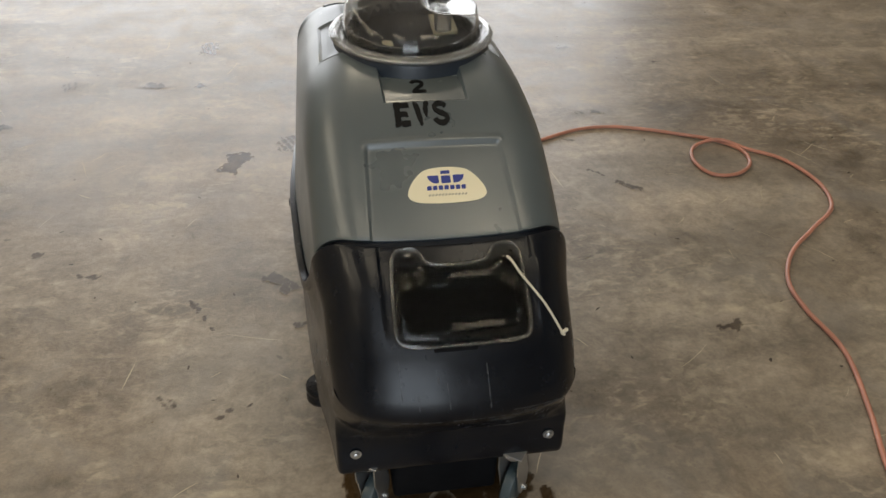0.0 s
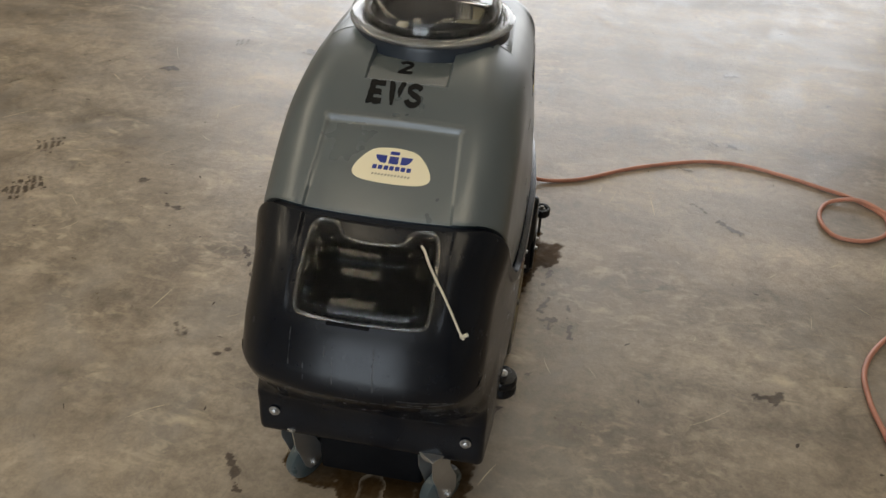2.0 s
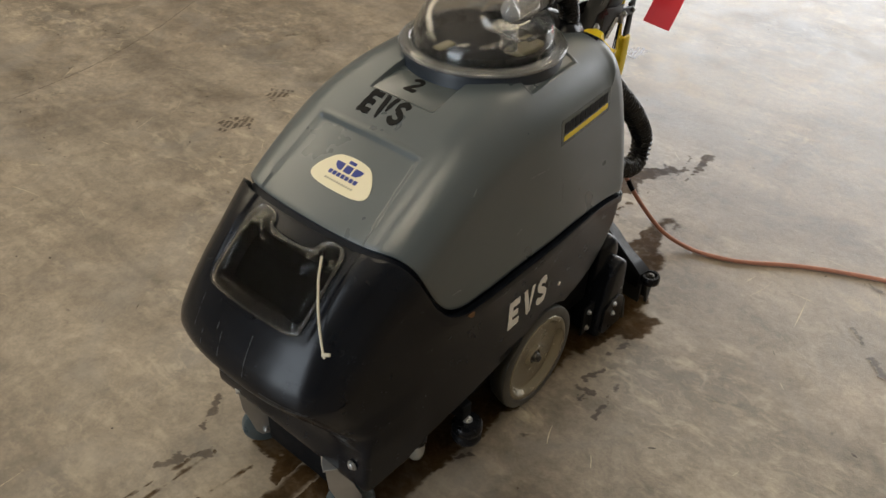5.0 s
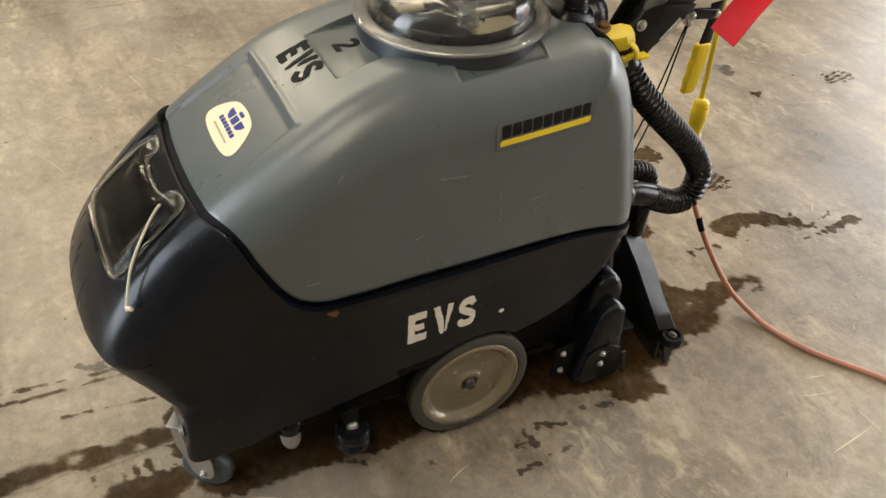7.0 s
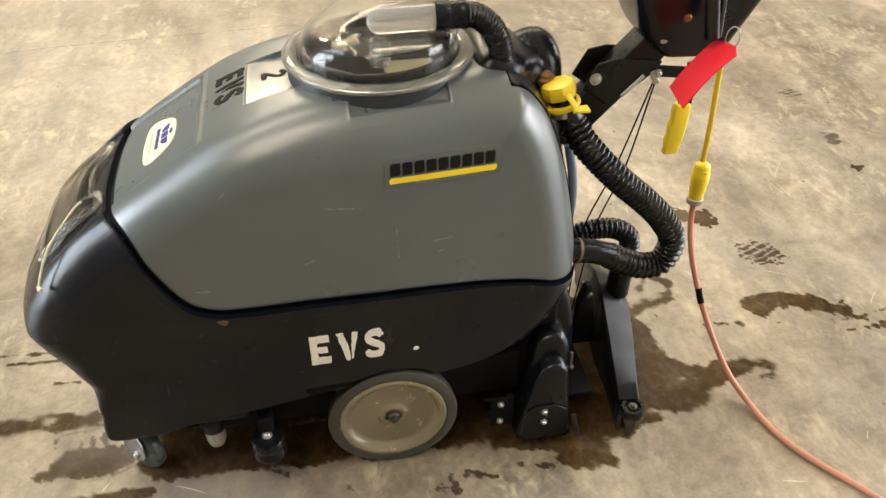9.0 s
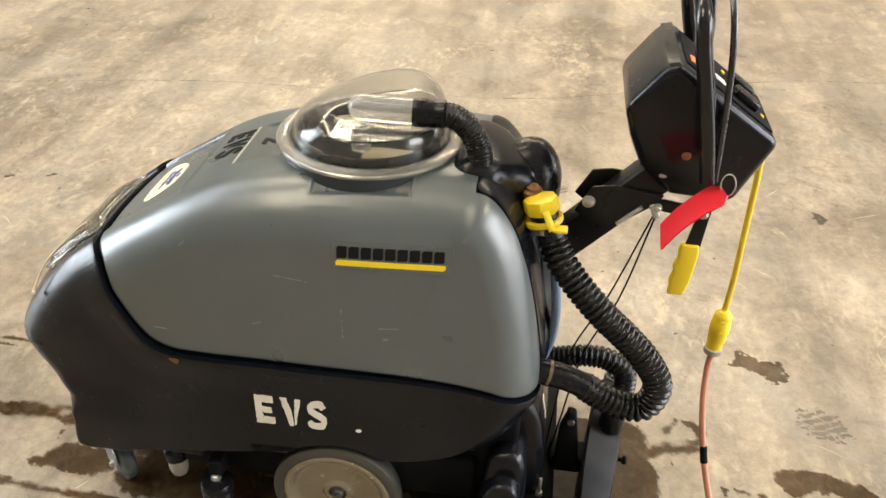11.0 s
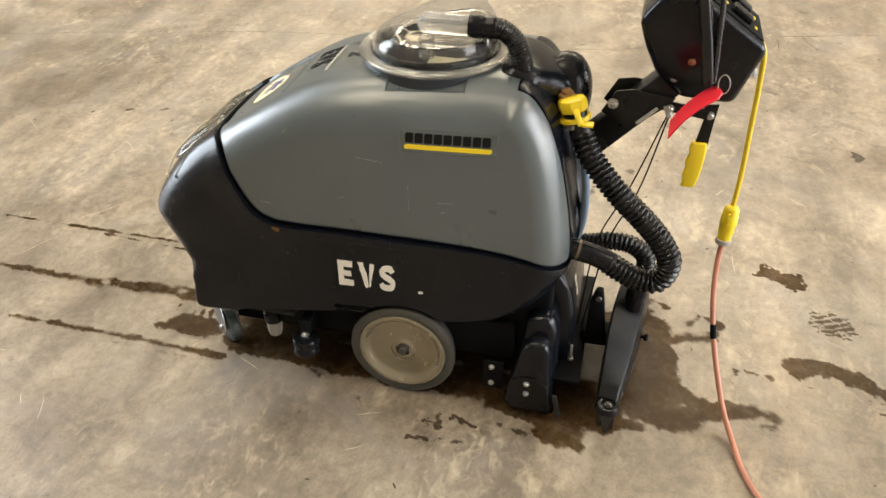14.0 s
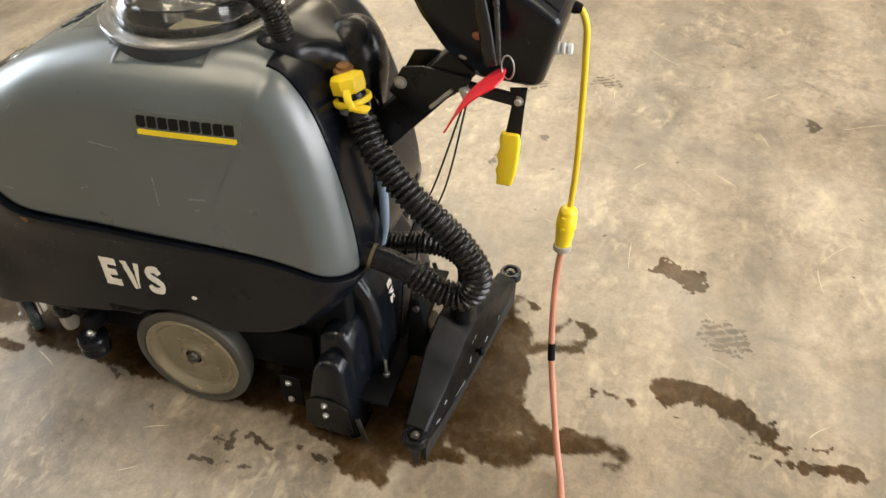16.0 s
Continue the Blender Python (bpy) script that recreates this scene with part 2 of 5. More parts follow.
def mesh_part(name, verts, faces, mat, parent=None, label="", smooth=True, angle=40, kind=""):
    """One mesh object from world coordinates, under a thing or a part."""
    o = origin_of(parent) if parent else Vector((0, 0, 0))
    me = bpy.data.meshes.new(name)
    me.from_pydata([(v[0] - o.x, v[1] - o.y, v[2] - o.z) for v in verts], [], [tuple(f) for f in faces])
    me.update()
    ob = new(name, me)
    ob.parent = parent
    finish(ob, mat, smooth, angle)
    return tagged(ob, label, kind=kind)


def part(name, bm, mat, parent=None, label="", smooth=True, angle=40):
    """A bmesh in world coordinates as one mesh object under a thing or a part."""
    o = origin_of(parent) if parent else Vector((0, 0, 0))
    bmesh.ops.translate(bm, verts=bm.verts, vec=-o)
    bmesh.ops.recalc_face_normals(bm, faces=bm.faces)
    me = bpy.data.meshes.new(name)
    bm.to_mesh(me)
    bm.free()
    ob = new(name, me)
    ob.parent = parent
    finish(ob, mat, smooth, angle)
    return tagged(ob, label)


def rbox(centre, size, bevel=0.004, m=None, seg=3):
    bm = bmesh.new()
    bmesh.ops.create_cube(bm, size=1.0)
    bmesh.ops.scale(bm, vec=size, verts=bm.verts)
    if bevel:
        bmesh.ops.bevel(bm, geom=bm.edges[:], offset=bevel, segments=seg, profile=0.5, affect="EDGES")
    if m is not None:
        bmesh.ops.transform(bm, matrix=m, verts=bm.verts)
    bmesh.ops.translate(bm, vec=centre, verts=bm.verts)
    return bm


def prism(yz, x0, x1, bevel=0.004, seg=3, shape=None):
    """An outline in the y-z plane drawn out from x0 to x1, edges rounded; shape moves each corner."""
    bm = bmesh.new()
    rings = [[bm.verts.new((x, y, z)) for y, z in yz] for x in (x0, x1)]
    bm.faces.new(rings[0])
    bm.faces.new(rings[1][::-1])
    for i in range(len(yz)):
        j = (i + 1) % len(yz)
        bm.faces.new((rings[0][j], rings[0][i], rings[1][i], rings[1][j]))
    if shape:
        for v in bm.verts:
            v.co = Vector(shape(v.co))
    bmesh.ops.recalc_face_normals(bm, faces=bm.faces)
    if bevel:
        bmesh.ops.bevel(bm, geom=bm.edges[:], offset=bevel, segments=seg, profile=0.5, affect="EDGES")
    return bm


def spline(points, step=0.01, closed=False):
    """A smooth curve through points, at even steps."""
    p = [np.array(q, float) for q in points]
    n = len(p)
    out = []
    for i in range(n if closed else n - 1):
        if closed:
            a, b, c, d = p[i - 1], p[i], p[(i + 1) % n], p[(i + 2) % n]
        else:
            b, c = p[i], p[i + 1]
            a = p[i - 1] if i else 2 * b - c
            d = p[i + 2] if i + 2 < n else 2 * c - b
        # centripetal spacing, to keep the bends even
        la, lb, lc = (max(1e-6, np.linalg.norm(v - u)) ** 0.5 for u, v in ((a, b), (b, c), (c, d)))
        m1 = (c - b) + lb * ((b - a) / la - (c - a) / (la + lb))
        m2 = (c - b) + lb * ((d - c) / lc - (d - b) / (lb + lc))
        for t in np.linspace(0, 1, 24, endpoint=False):
            out.append((2 * t ** 3 - 3 * t ** 2 + 1) * b + (t ** 3 - 2 * t ** 2 + t) * m1 + (3 * t ** 2 - 2 * t ** 3) * c + (t ** 3 - t ** 2) * m2)
    out.append(p[0] if closed else p[-1])
    out = np.array(out)
    s = np.concatenate([[0], np.cumsum(np.linalg.norm(np.diff(out, axis=0), axis=1))])
    count = max(3, int(s[-1] / step) + 1)
    t = np.linspace(0, s[-1], count)
    return np.array([np.interp(t, s, out[:, i]) for i in range(out.shape[1])]).T


def sweep(path, radius, sides=14, caps=True, flat=1.0):
    """A tube along an even path; radius: a number or a function of the distance run."""
    path = np.array(path)
    tang = np.gradient(path, axis=0)
    tang /= np.linalg.norm(tang, axis=1)[:, None]
    up = np.array((0.0, 0, 1)) if abs(tang[0][2]) < 0.9 else np.array((1.0, 0, 0))
    verts, faces, run = [], [], 0.0
    u = np.cross(tang[0], up)
    for i, (p, t) in enumerate(zip(path, tang)):
        u = u - t * (u @ t)
        u /= np.linalg.norm(u)
        w = np.cross(t, u)
        if i:
            run += np.linalg.norm(p - path[i - 1])
        r = radius(run) if callable(radius) else radius
        for s in range(sides):
            a = 2 * math.pi * s / sides
            verts.append(p + r * (math.cos(a) * u + flat * math.sin(a) * w))
    for i in range(len(path) - 1):
        for s in range(sides):
            a, b = i * sides + s, i * sides + (s + 1) % sides
            faces.append((a, b, b + sides, a + sides))
    if caps:
        faces.append(tuple(range(sides))[::-1])
        faces.append(tuple(range((len(path) - 1) * sides, len(path) * sides)))
    return verts, faces


def ribbed(r, depth, pitch):
    return lambda s: r - depth * (0.5 + 0.5 * math.cos(2 * math.pi * s / pitch)) ** 1.6


def lathe(profile, centre, axis, sides=40, closed=False):
    """A turned form: profile of (radius, height) along the axis from the centre."""
    q = Vector((0, 0, 1)).rotation_difference(Vector(axis).normalized()).to_matrix()
    verts, faces, c = [], [], Vector(centre)
    for r, h in profile:
        for s in range(sides):
            a = 2 * math.pi * s / sides
            verts.append(c + q @ Vector((r * math.cos(a), r * math.sin(a), h)))
    rows = len(profile)
    for i in range(rows if closed else rows - 1):
        for s in range(sides):
            a, b = i * sides + s, i * sides + (s + 1) % sides
            a2, b2 = ((i + 1) % rows) * sides + s, ((i + 1) % rows) * sides + (s + 1) % sides
            faces.append((a, b, b2, a2))
    if not closed:
        if profile[0][0] > 1e-4:
            faces.append(tuple(range(sides))[::-1])
        if profile[-1][0] > 1e-4:
            faces.append(tuple(range((rows - 1) * sides, rows * sides)))
    return verts, faces


def lathe_part(name, profile, centre, axis, mat, parent, label="", sides=40, closed=False, angle=40):
    v, f = lathe(profile, centre, axis, sides, closed)
    bm = bmesh.new()
    vs = [bm.verts.new(x) for x in v]
    for g in f:
        bm.faces.new([vs[i] for i in g])
    bmesh.ops.remove_doubles(bm, verts=bm.verts, dist=1e-5)
    return part(name, bm, mat, parent, label, True, angle)


def tube_part(name, points, radius, mat, parent, label="", step=0.01, sides=14, closed=False, angle=60, flat=1.0):
    v, f = sweep(spline(points, step, closed), radius, sides, True, flat)
    return mesh_part(name, v, f, mat, parent, label, True, angle)


def hex_bolt(name, centre, axis, r, parent, mat=None):
    mat = mat or ZINC
    return lathe_part(name, [(r * 1.5, 0), (r * 1.5, 0.002), (r, 0.0022), (r, 0.006), (r * 0.75, 0.0075), (0, 0.0078)], centre, axis, mat, parent, "", 12)


def smooth01(t):
    t = np.clip(t, 0, 1)
    return t * t * (3 - 2 * t)


def clip_mesh(verts, tris, field):
    """The part of a triangle mesh where the field is above zero, cut along its zero line; also the cut edges."""
    verts = [tuple(v) for v in verts]
    keep, cuts, cut_edges = [], {}, []
    index, out = {}, []

    def use(key, co):
        if key not in index:
            index[key] = len(out)
            out.append(co)
        return index[key]

    for tri in tris:
        fs = [field[i] for i in tri]
        inside = [f > 0 for f in fs]
        if not any(inside):
            continue
        poly, ends = [], []
        for a in range(3):
            b = (a + 1) % 3
            i, j = tri[a], tri[b]
            if inside[a]:
                poly.append(use(i, verts[i]))
            if inside[a] != inside[b]:
                t = fs[a] / (fs[a] - fs[b])
                key = (min(i, j), max(i, j))
                co = tuple(verts[i][c] + t * (verts[j][c] - verts[i][c]) for c in range(len(verts[i])))
                w = use(key, co)
                poly.append(w)
                ends.append(w)
        if len(set(poly)) >= 3:
            keep.append(tuple(poly))
            if len(ends) == 2:
                cut_edges.append(tuple(ends))
    return np.array(out), keep, cut_edges


def with_rim(verts, faces, edges, depth):
    """Adds an inward lip along cut edges, so that the sheet shows its thickness; columns 3 to 5 hold the normals."""
    inward = [tuple(v[:3] - depth * v[3:]) for v in verts]
    verts = [tuple(v[:3]) for v in verts]
    faces = list(faces)
    twin = {}
    for e in edges:
        for i in e:
            if i not in twin:
                twin[i] = len(verts)
                verts.append(inward[i])
        a, b = e
        faces.append((a, b, twin[b], twin[a]))
    return verts, faces

# ---- the hall ----
X0, X1, Y0, Y1, HIGH = -11.0, 10.0, -9.0, 12.0, 6.5


def slab(name, lo, hi, mat, label, parent=None):
    c = [(a + b) / 2 for a, b in zip(lo, hi)]
    s = [b - a for a, b in zip(lo, hi)]
    ob = part(name, rbox(c, s, 0), mat, parent, label, False)
    return tagged(ob, label, name.split("_")[0], kind="structure")


def wall_with_door(name, y, y2, dx0, dx1, dz, label):
    bm = bmesh.new()
    for lo, hi in (((X0, y, 0), (dx0, y2, HIGH)), ((dx1, y, 0), (X1, y2, HIGH)), ((dx0, y, dz), (dx1, y2, HIGH))):
        m = Matrix.Translation([(a + b) / 2 for a, b in zip(lo, hi)]) @ Matrix.Diagonal([b - a for a, b in zip(lo, hi)] + [1])
        bmesh.ops.create_cube(bm, size=1.0, matrix=m)
    return tagged(part(name, bm, WALL, None, label, False), label, "wall", kind="structure")


slab("ground", (-400, -400, -0.32), (400, 400, -0.16), ASPHALT, "grey asphalt yard outside the hall")
slab("floor", (X0, Y0, -0.15), (X1, Y1, 0.0), FLOOR, "tan worn concrete slab with stains and scuffs")
slab("wall_west", (X0 - 0.2, Y0, 0), (X0, Y1, HIGH), WALL, "plain beige painted warehouse wall")
slab("wall_east", (X1, Y0, 0), (X1 + 0.2, Y1, HIGH), WALL, "plain beige painted warehouse wall")
wall_with_door("wall_north", Y1, Y1 + 0.2, -5.8, 5.0, 5.6, "beige wall with a wide open loading doorway")
wall_with_door("wall_south", Y0 - 0.2, Y0, -3.6, 1.0, 6.2, "beige wall with an open loading doorway")
bm = bmesh.new()
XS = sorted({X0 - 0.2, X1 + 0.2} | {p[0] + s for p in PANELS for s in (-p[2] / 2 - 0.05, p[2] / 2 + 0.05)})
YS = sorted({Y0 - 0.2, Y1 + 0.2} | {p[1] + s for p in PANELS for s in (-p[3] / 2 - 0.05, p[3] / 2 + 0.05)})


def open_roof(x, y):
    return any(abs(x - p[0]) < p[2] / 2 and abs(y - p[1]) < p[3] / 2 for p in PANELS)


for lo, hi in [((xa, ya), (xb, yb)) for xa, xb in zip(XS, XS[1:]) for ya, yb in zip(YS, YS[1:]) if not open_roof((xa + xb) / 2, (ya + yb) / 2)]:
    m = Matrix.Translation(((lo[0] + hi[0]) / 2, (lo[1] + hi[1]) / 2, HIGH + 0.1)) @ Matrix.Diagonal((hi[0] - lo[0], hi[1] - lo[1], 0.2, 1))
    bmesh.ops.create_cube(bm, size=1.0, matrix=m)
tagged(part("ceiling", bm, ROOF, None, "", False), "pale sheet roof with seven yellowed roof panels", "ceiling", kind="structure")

# ---- wet marks on the slab ----
MARKS = [
    (-1.18, 1.98, -1.16, 2.02, 0.048, 0.5), (-1.25, 2.25, -1.24, 2.29, 0.036, 0.5), (-0.83, 2.12, -0.82, 2.13, 0.011, None), (-0.68, 2.01, -0.64, 2.00, 0.007, None),
    (1.09, 1.56, 1.15, 1.57, 0.014, None), (0.616, 1.67, 0.6075, 1.826, 0.0035, None),
    (0.53, 1.77, 0.547, 1.826, 0.007, None), (-0.26, 1.41, -0.24, 1.43, 0.007, None)]
MARKS += [
    (-0.10, 1.11, -0.05, 1.03, 0.010, None), (0.02, 0.99, -0.03, 0.90, 0.010, None), (-0.34, 1.83, -0.30, 1.74, 0.004, None), (1.18, 3.53, 1.23, 3.54, 0.010, None),
    (1.11, 2.87, 1.16, 2.88, 0.010, None), (-0.96, 3.31, -0.93, 3.33, 0.030, 0.2)]
MARKS += [(-1.16, 2.96, -1.12, 2.97, 0.018, None), (-0.81, -0.14, -0.82, -0.12, 0.006, None), (-0.86, 0.01, -0.87, 0.03, 0.007, None), (-0.90, 0.15, -0.91, 0.17, 0.008, None)]
MARKS += [(0.536, 1.73, 0.578, 1.74, 0.005, None), (0.532, 1.889, 0.542, 1.96, 0.008, None), (0.45, 1.363, 0.483, 1.395, 0.006, None), (0.504, 1.50, 0.533, 1.522, 0.006, None), (0.56, 1.70, 0.565, 1.74, 0.004, None)]
MARKS += [(-0.14, 1.945, -0.08, 1.90, 0.020, None), (-0.10, 1.90, -0.095, 1.86, 0.012, None), (-0.07, 1.725, -0.03, 1.73, 0.008, None), (-0.36, 1.86, -0.335, 1.80, 0.006, None), (-0.40, 1.48, -0.37, 1.465, 0.016, 0.4), (0.98, 2.44, 1.05, 2.35, 0.006, None)]
MARKS += [(1.06, 2.34, 1.12, 2.285, 0.012, None), (1.05, 2.88, 1.09, 2.87, 0.010, 0.3), (1.58, 3.34, 1.61, 3.33, 0.007, None), (0.95, 2.66, 0.98, 2.65, 0.008, None), (-0.63, 3.29, -0.60, 3.28, 0.022, None)]
CRACKS = [[(-1.64, -1.34), (-1.54, -1.09), (-1.63, -0.75), (-1.73, -0.34), (-1.885, 0.36), (-1.93, 1.1), (-1.984, 1.82), (-2.15, 2.3), (-2.27, 2.54), (-2.38, 2.77), (-2.41, 2.89), (-2.44, 3.0), (-2.49, 3.16), (-2.6, 4.0)],
          [(-2.382, 2.768), (-2.30, 2.775), (-2.18, 2.772)], [(-2.41, 2.90), (-2.33, 2.92), (-2.237, 2.955)]]


def sheet(name, lo, hi, step, blobs, mat, label, ragged=0.02, scale=14.0, z=0.0006, seed=0.0, tread=None, feather=0.014, dry=()):
    """A shallow film with a ragged rim, from strokes of (x, y, x2, y2, half width); dry: islands (x, y, radius); tread: angle of a shoe sole's grid."""
    nx, ny = int((hi[0] - lo[0]) / step) + 1, int((hi[1] - lo[1]) / step) + 1
    gx, gy = np.meshgrid(np.linspace(lo[0], hi[0], nx), np.linspace(lo[1], hi[1], ny), indexing="ij")
    f = np.full(gx.shape, -9.0)
    for x, y, x2, y2, r in blobs:
        dx, dy = x2 - x, y2 - y
        t = np.clip(((gx - x) * dx + (gy - y) * dy) / max(1e-9, dx * dx + dy * dy), 0, 1)
        f = np.maximum(f, r - np.hypot(gx - x - t * dx, gy - y - t * dy))
    wob = np.array([[noise.fractal(Vector((a * scale + seed, b * scale, 3.7)), 0.7, 2.1, 5) for b in gy[0]] for a in gx[:, 0]])
    for x, y, r in dry:
        f = np.minimum(f, np.hypot(gx - x, gy - y) - r)
    f = f + ragged * wob
    if tread is not None:
        ca, sa = math.cos(tread), math.sin(tread)
        for u, gap in ((gx * ca + gy * sa, 0.021), (gy * ca - gx * sa, 0.055)):
            f = np.minimum(f, np.abs((u / gap + 0.35 * wob) % 1.0 - 0.5) * gap - 0.0014 - 0.0016 * wob)
    verts = [(a, b, z) for a, b in zip(gx.ravel(), gy.ravel())]
    tris = []
    for i in range(nx - 1):
        for j in range(ny - 1):
            a, b, c, d = i * ny + j, (i + 1) * ny + j, (i + 1) * ny + j + 1, i * ny + j + 1
            tris += [(a, b, c), (a, c, d)]
    v, fc, cut = clip_mesh(verts, tris, f.ravel())
    if not len(fc):
        return None
    ob = mesh_part(name, v, fc, mat, None, label, True, 0)
    # how far each spot is soaked: it dries out toward the rim, more in some places than in others
    soak = ob.data.attributes.new("soak", "FLOAT", "POINT")
    for i, p in enumerate(v):
        a = min(nx - 1, max(0, round((p[0] - lo[0]) / (hi[0] - lo[0]) * (nx - 1))))
        b = min(ny - 1, max(0, round((p[1] - lo[1]) / (hi[1] - lo[1]) * (ny - 1))))
        edge = feather * (0.25 + 1.1 * abs(noise.noise(Vector((p[0] * 7 + seed, p[1] * 7, 9.1)))) * 2)
        soak.data[i].value = float(smooth01(f[a, b] / edge))
    return tagged(ob, label, "water" if mat in (WET, FRESH) else "stain", kind="stuff")


def stain(x, y, x2, y2, r, seed, ragged=0.03, scale=34.0, tread=None, z=0.00064):
    m = r + ragged * 1.3
    return sheet("floor_stain", (min(x, x2) - m, min(y, y2) - m), (max(x, x2) + m, max(y, y2) + m), 0.005, [(x, y, x2, y2, r)], STAIN,
                 "dark dried stain on the concrete", ragged, scale, z, seed, tread, min(0.006, 0.7 * r))


# real spill; the strokes under the machine also paint in part of its shadow
sheet("puddle_and_shade", (-0.15, 1.00), (0.75, 2.72), 0.006, [
    (0.375, 1.12, 0.405, 2.05, 0.066), (0.46, 1.86, 0.49, 2.0, 0.03), (0.1, 1.15, 0.1, 1.9, 0.08), (0.24, 1.12, 0.24, 1.95, 0.1), (0.12, 2.03, 0.50, 2.03, 0.075),
    (0.10, 2.12, 0.40, 2.11, 0.085), (0.46, 2.06, 0.47, 2.14, 0.035), (0.08, 2.235, 0.30, 2.225, 0.078), (0.33, 2.20, 0.375, 2.30, 0.05), (0.375, 2.32, 0.372, 2.40, 0.036),
    (0.358, 2.42, 0.338, 2.50, 0.034), (0.338, 2.50, 0.345, 2.555, 0.028), (0.385, 2.52, 0.375, 2.555, 0.011), (0.16, 2.275, 0.27, 2.27, 0.046), (0.455, 2.15, 0.456, 2.22, 0.026), (0.39, 2.22, 0.405, 2.33, 0.050), (0.31, 2.30, 0.345, 2.37, 0.038), (0.54, 2.03, 0.556, 2.09, 0.018),
    (0.0, 2.215, -0.045, 2.24, 0.026), (-0.045, 2.25, -0.033, 2.285, 0.017), (0.115, 2.28, 0.085, 2.345, 0.032), (0.03, 2.345, -0.018, 2.374, 0.017), (-0.022, 2.385, 0.0, 2.424, 0.014), (0.01, 2.424, 0.06, 2.408, 0.018), (0.07, 2.40, 0.085, 2.345, 0.026)],
    WET, "spilled water behind the squeegee and under the machine, there also painting its shade", 0.016, 20, 0.0008, feather=0.012, dry=((0.024, 2.404, 0.017), (-0.028, 2.250, 0.012)))
sheet("wet_trail", (0.02, 2.40), (0.36, 3.20), 0.005, [
    (0.142, 2.628, 0.136, 2.71, 0.040), (0.136, 2.71, 0.160, 2.79, 0.037), (0.160, 2.79, 0.200, 2.85, 0.031), (0.238, 2.80, 0.226, 2.89, 0.013), (0.226, 2.88, 0.209, 2.965, 0.011), (0.273, 2.81, 0.264, 2.89, 0.009),
    (0.268, 2.93, 0.255, 3.03, 0.017), (0.212, 2.66, 0.211, 2.72, 0.008), (0.190, 2.45, 0.193, 2.55, 0.006)],
    WET, "dark wet streak drying on the concrete", 0.022, 26, seed=5, feather=0.008)
for i, (x, y, x2, y2, r, tr) in enumerate(((-0.075, 2.715, -0.05, 2.755, 0.046, 0.35), (-0.285, 2.59, -0.255, 2.65, 0.040, None), (-0.42, 3.62, -0.41, 3.70, 0.034, 0.2), (-0.45, 3.25, -0.43, 3.28, 0.012, None))):
    sheet("wet_footprint", (x - 0.13, y - 0.13), (x2 + 0.13, y2 + 0.13), 0.004, [(x, y, x2, y2, r)], FRESH, "wet footprint left on the concrete", 0.026, 32, seed=11.0 * i, tread=tr, feather=0.004)
sheet("wet_footprint", (0.22, 0.80), (0.46, 1.12), 0.005, [(0.352, 0.915, 0.362, 1.02, 0.045), (0.372, 0.90, 0.385, 0.86, 0.018)] + [(0.335, 0.885 + 0.026 * j, 0.285 + 0.006 * (j % 3), 0.880 + 0.026 * j, 0.0075) for j in range(5)],
      FRESH, "wet footprint with tread marks beside the caster", 0.012, 26, 0.0012, 71, feather=0.010)
sheet("wet_track", (0.30, -0.6), (0.62, 1.16), 0.007, [(0.42, -0.6, 0.443, 0.55, 0.010), (0.443, 0.55, 0.458, 1.10, 0.015), (0.475, 0.75, 0.485, 1.0, 0.005)],
      WET, "wet wheel track in front of the machine", 0.012, 16, 0.0009, 31, None, 0.016)
sheet("wet_track", (0.10, -0.6), (0.36, 1.14), 0.007, [(0.20, -0.6, 0.238, 0.49, 0.016), (0.238, 0.49, 0.234, 0.71, 0.026), (0.234, 0.71, 0.226, 0.82, 0.030), (0.226, 0.82, 0.238, 0.92, 0.032), (0.238, 0.92, 0.229, 1.10, 0.032)],
      WET, "wet wheel track in front of the machine", 0.012, 16, 0.0010, 47, None, 0.018, dry=((0.235, 0.60, 0.004), (0.222, 0.86, 0.006), (0.245, 0.98, 0.005)))
sheet("wet_track", (-0.10, -0.6), (0.16, 1.1), 0.006, [(-0.035, -0.6, -0.022, 0.3, 0.004), (-0.022, 0.3, -0.014, 0.73, 0.006), (-0.014, 0.73, 0.007, 0.96, 0.007), (0.0, 0.45, 0.019, 0.726, 0.005), (0.019, 0.726, 0.029, 1.0, 0.007), (0.10, 0.84, 0.108, 0.90, 0.004), (0.112, 0.93, 0.124, 1.03, 0.007)],
      WET, "wet wheel track in front of the machine", 0.009, 18, 0.0007, 83, None, 0.008)
for i, (x, y, x2, y2, r, tr) in enumerate(MARKS):
    stain(x, y, x2, y2, r, 3.0 + 7.3 * i, 0.45 * r + 0.012, 36, tr, 0.00064 + 0.00003 * i)


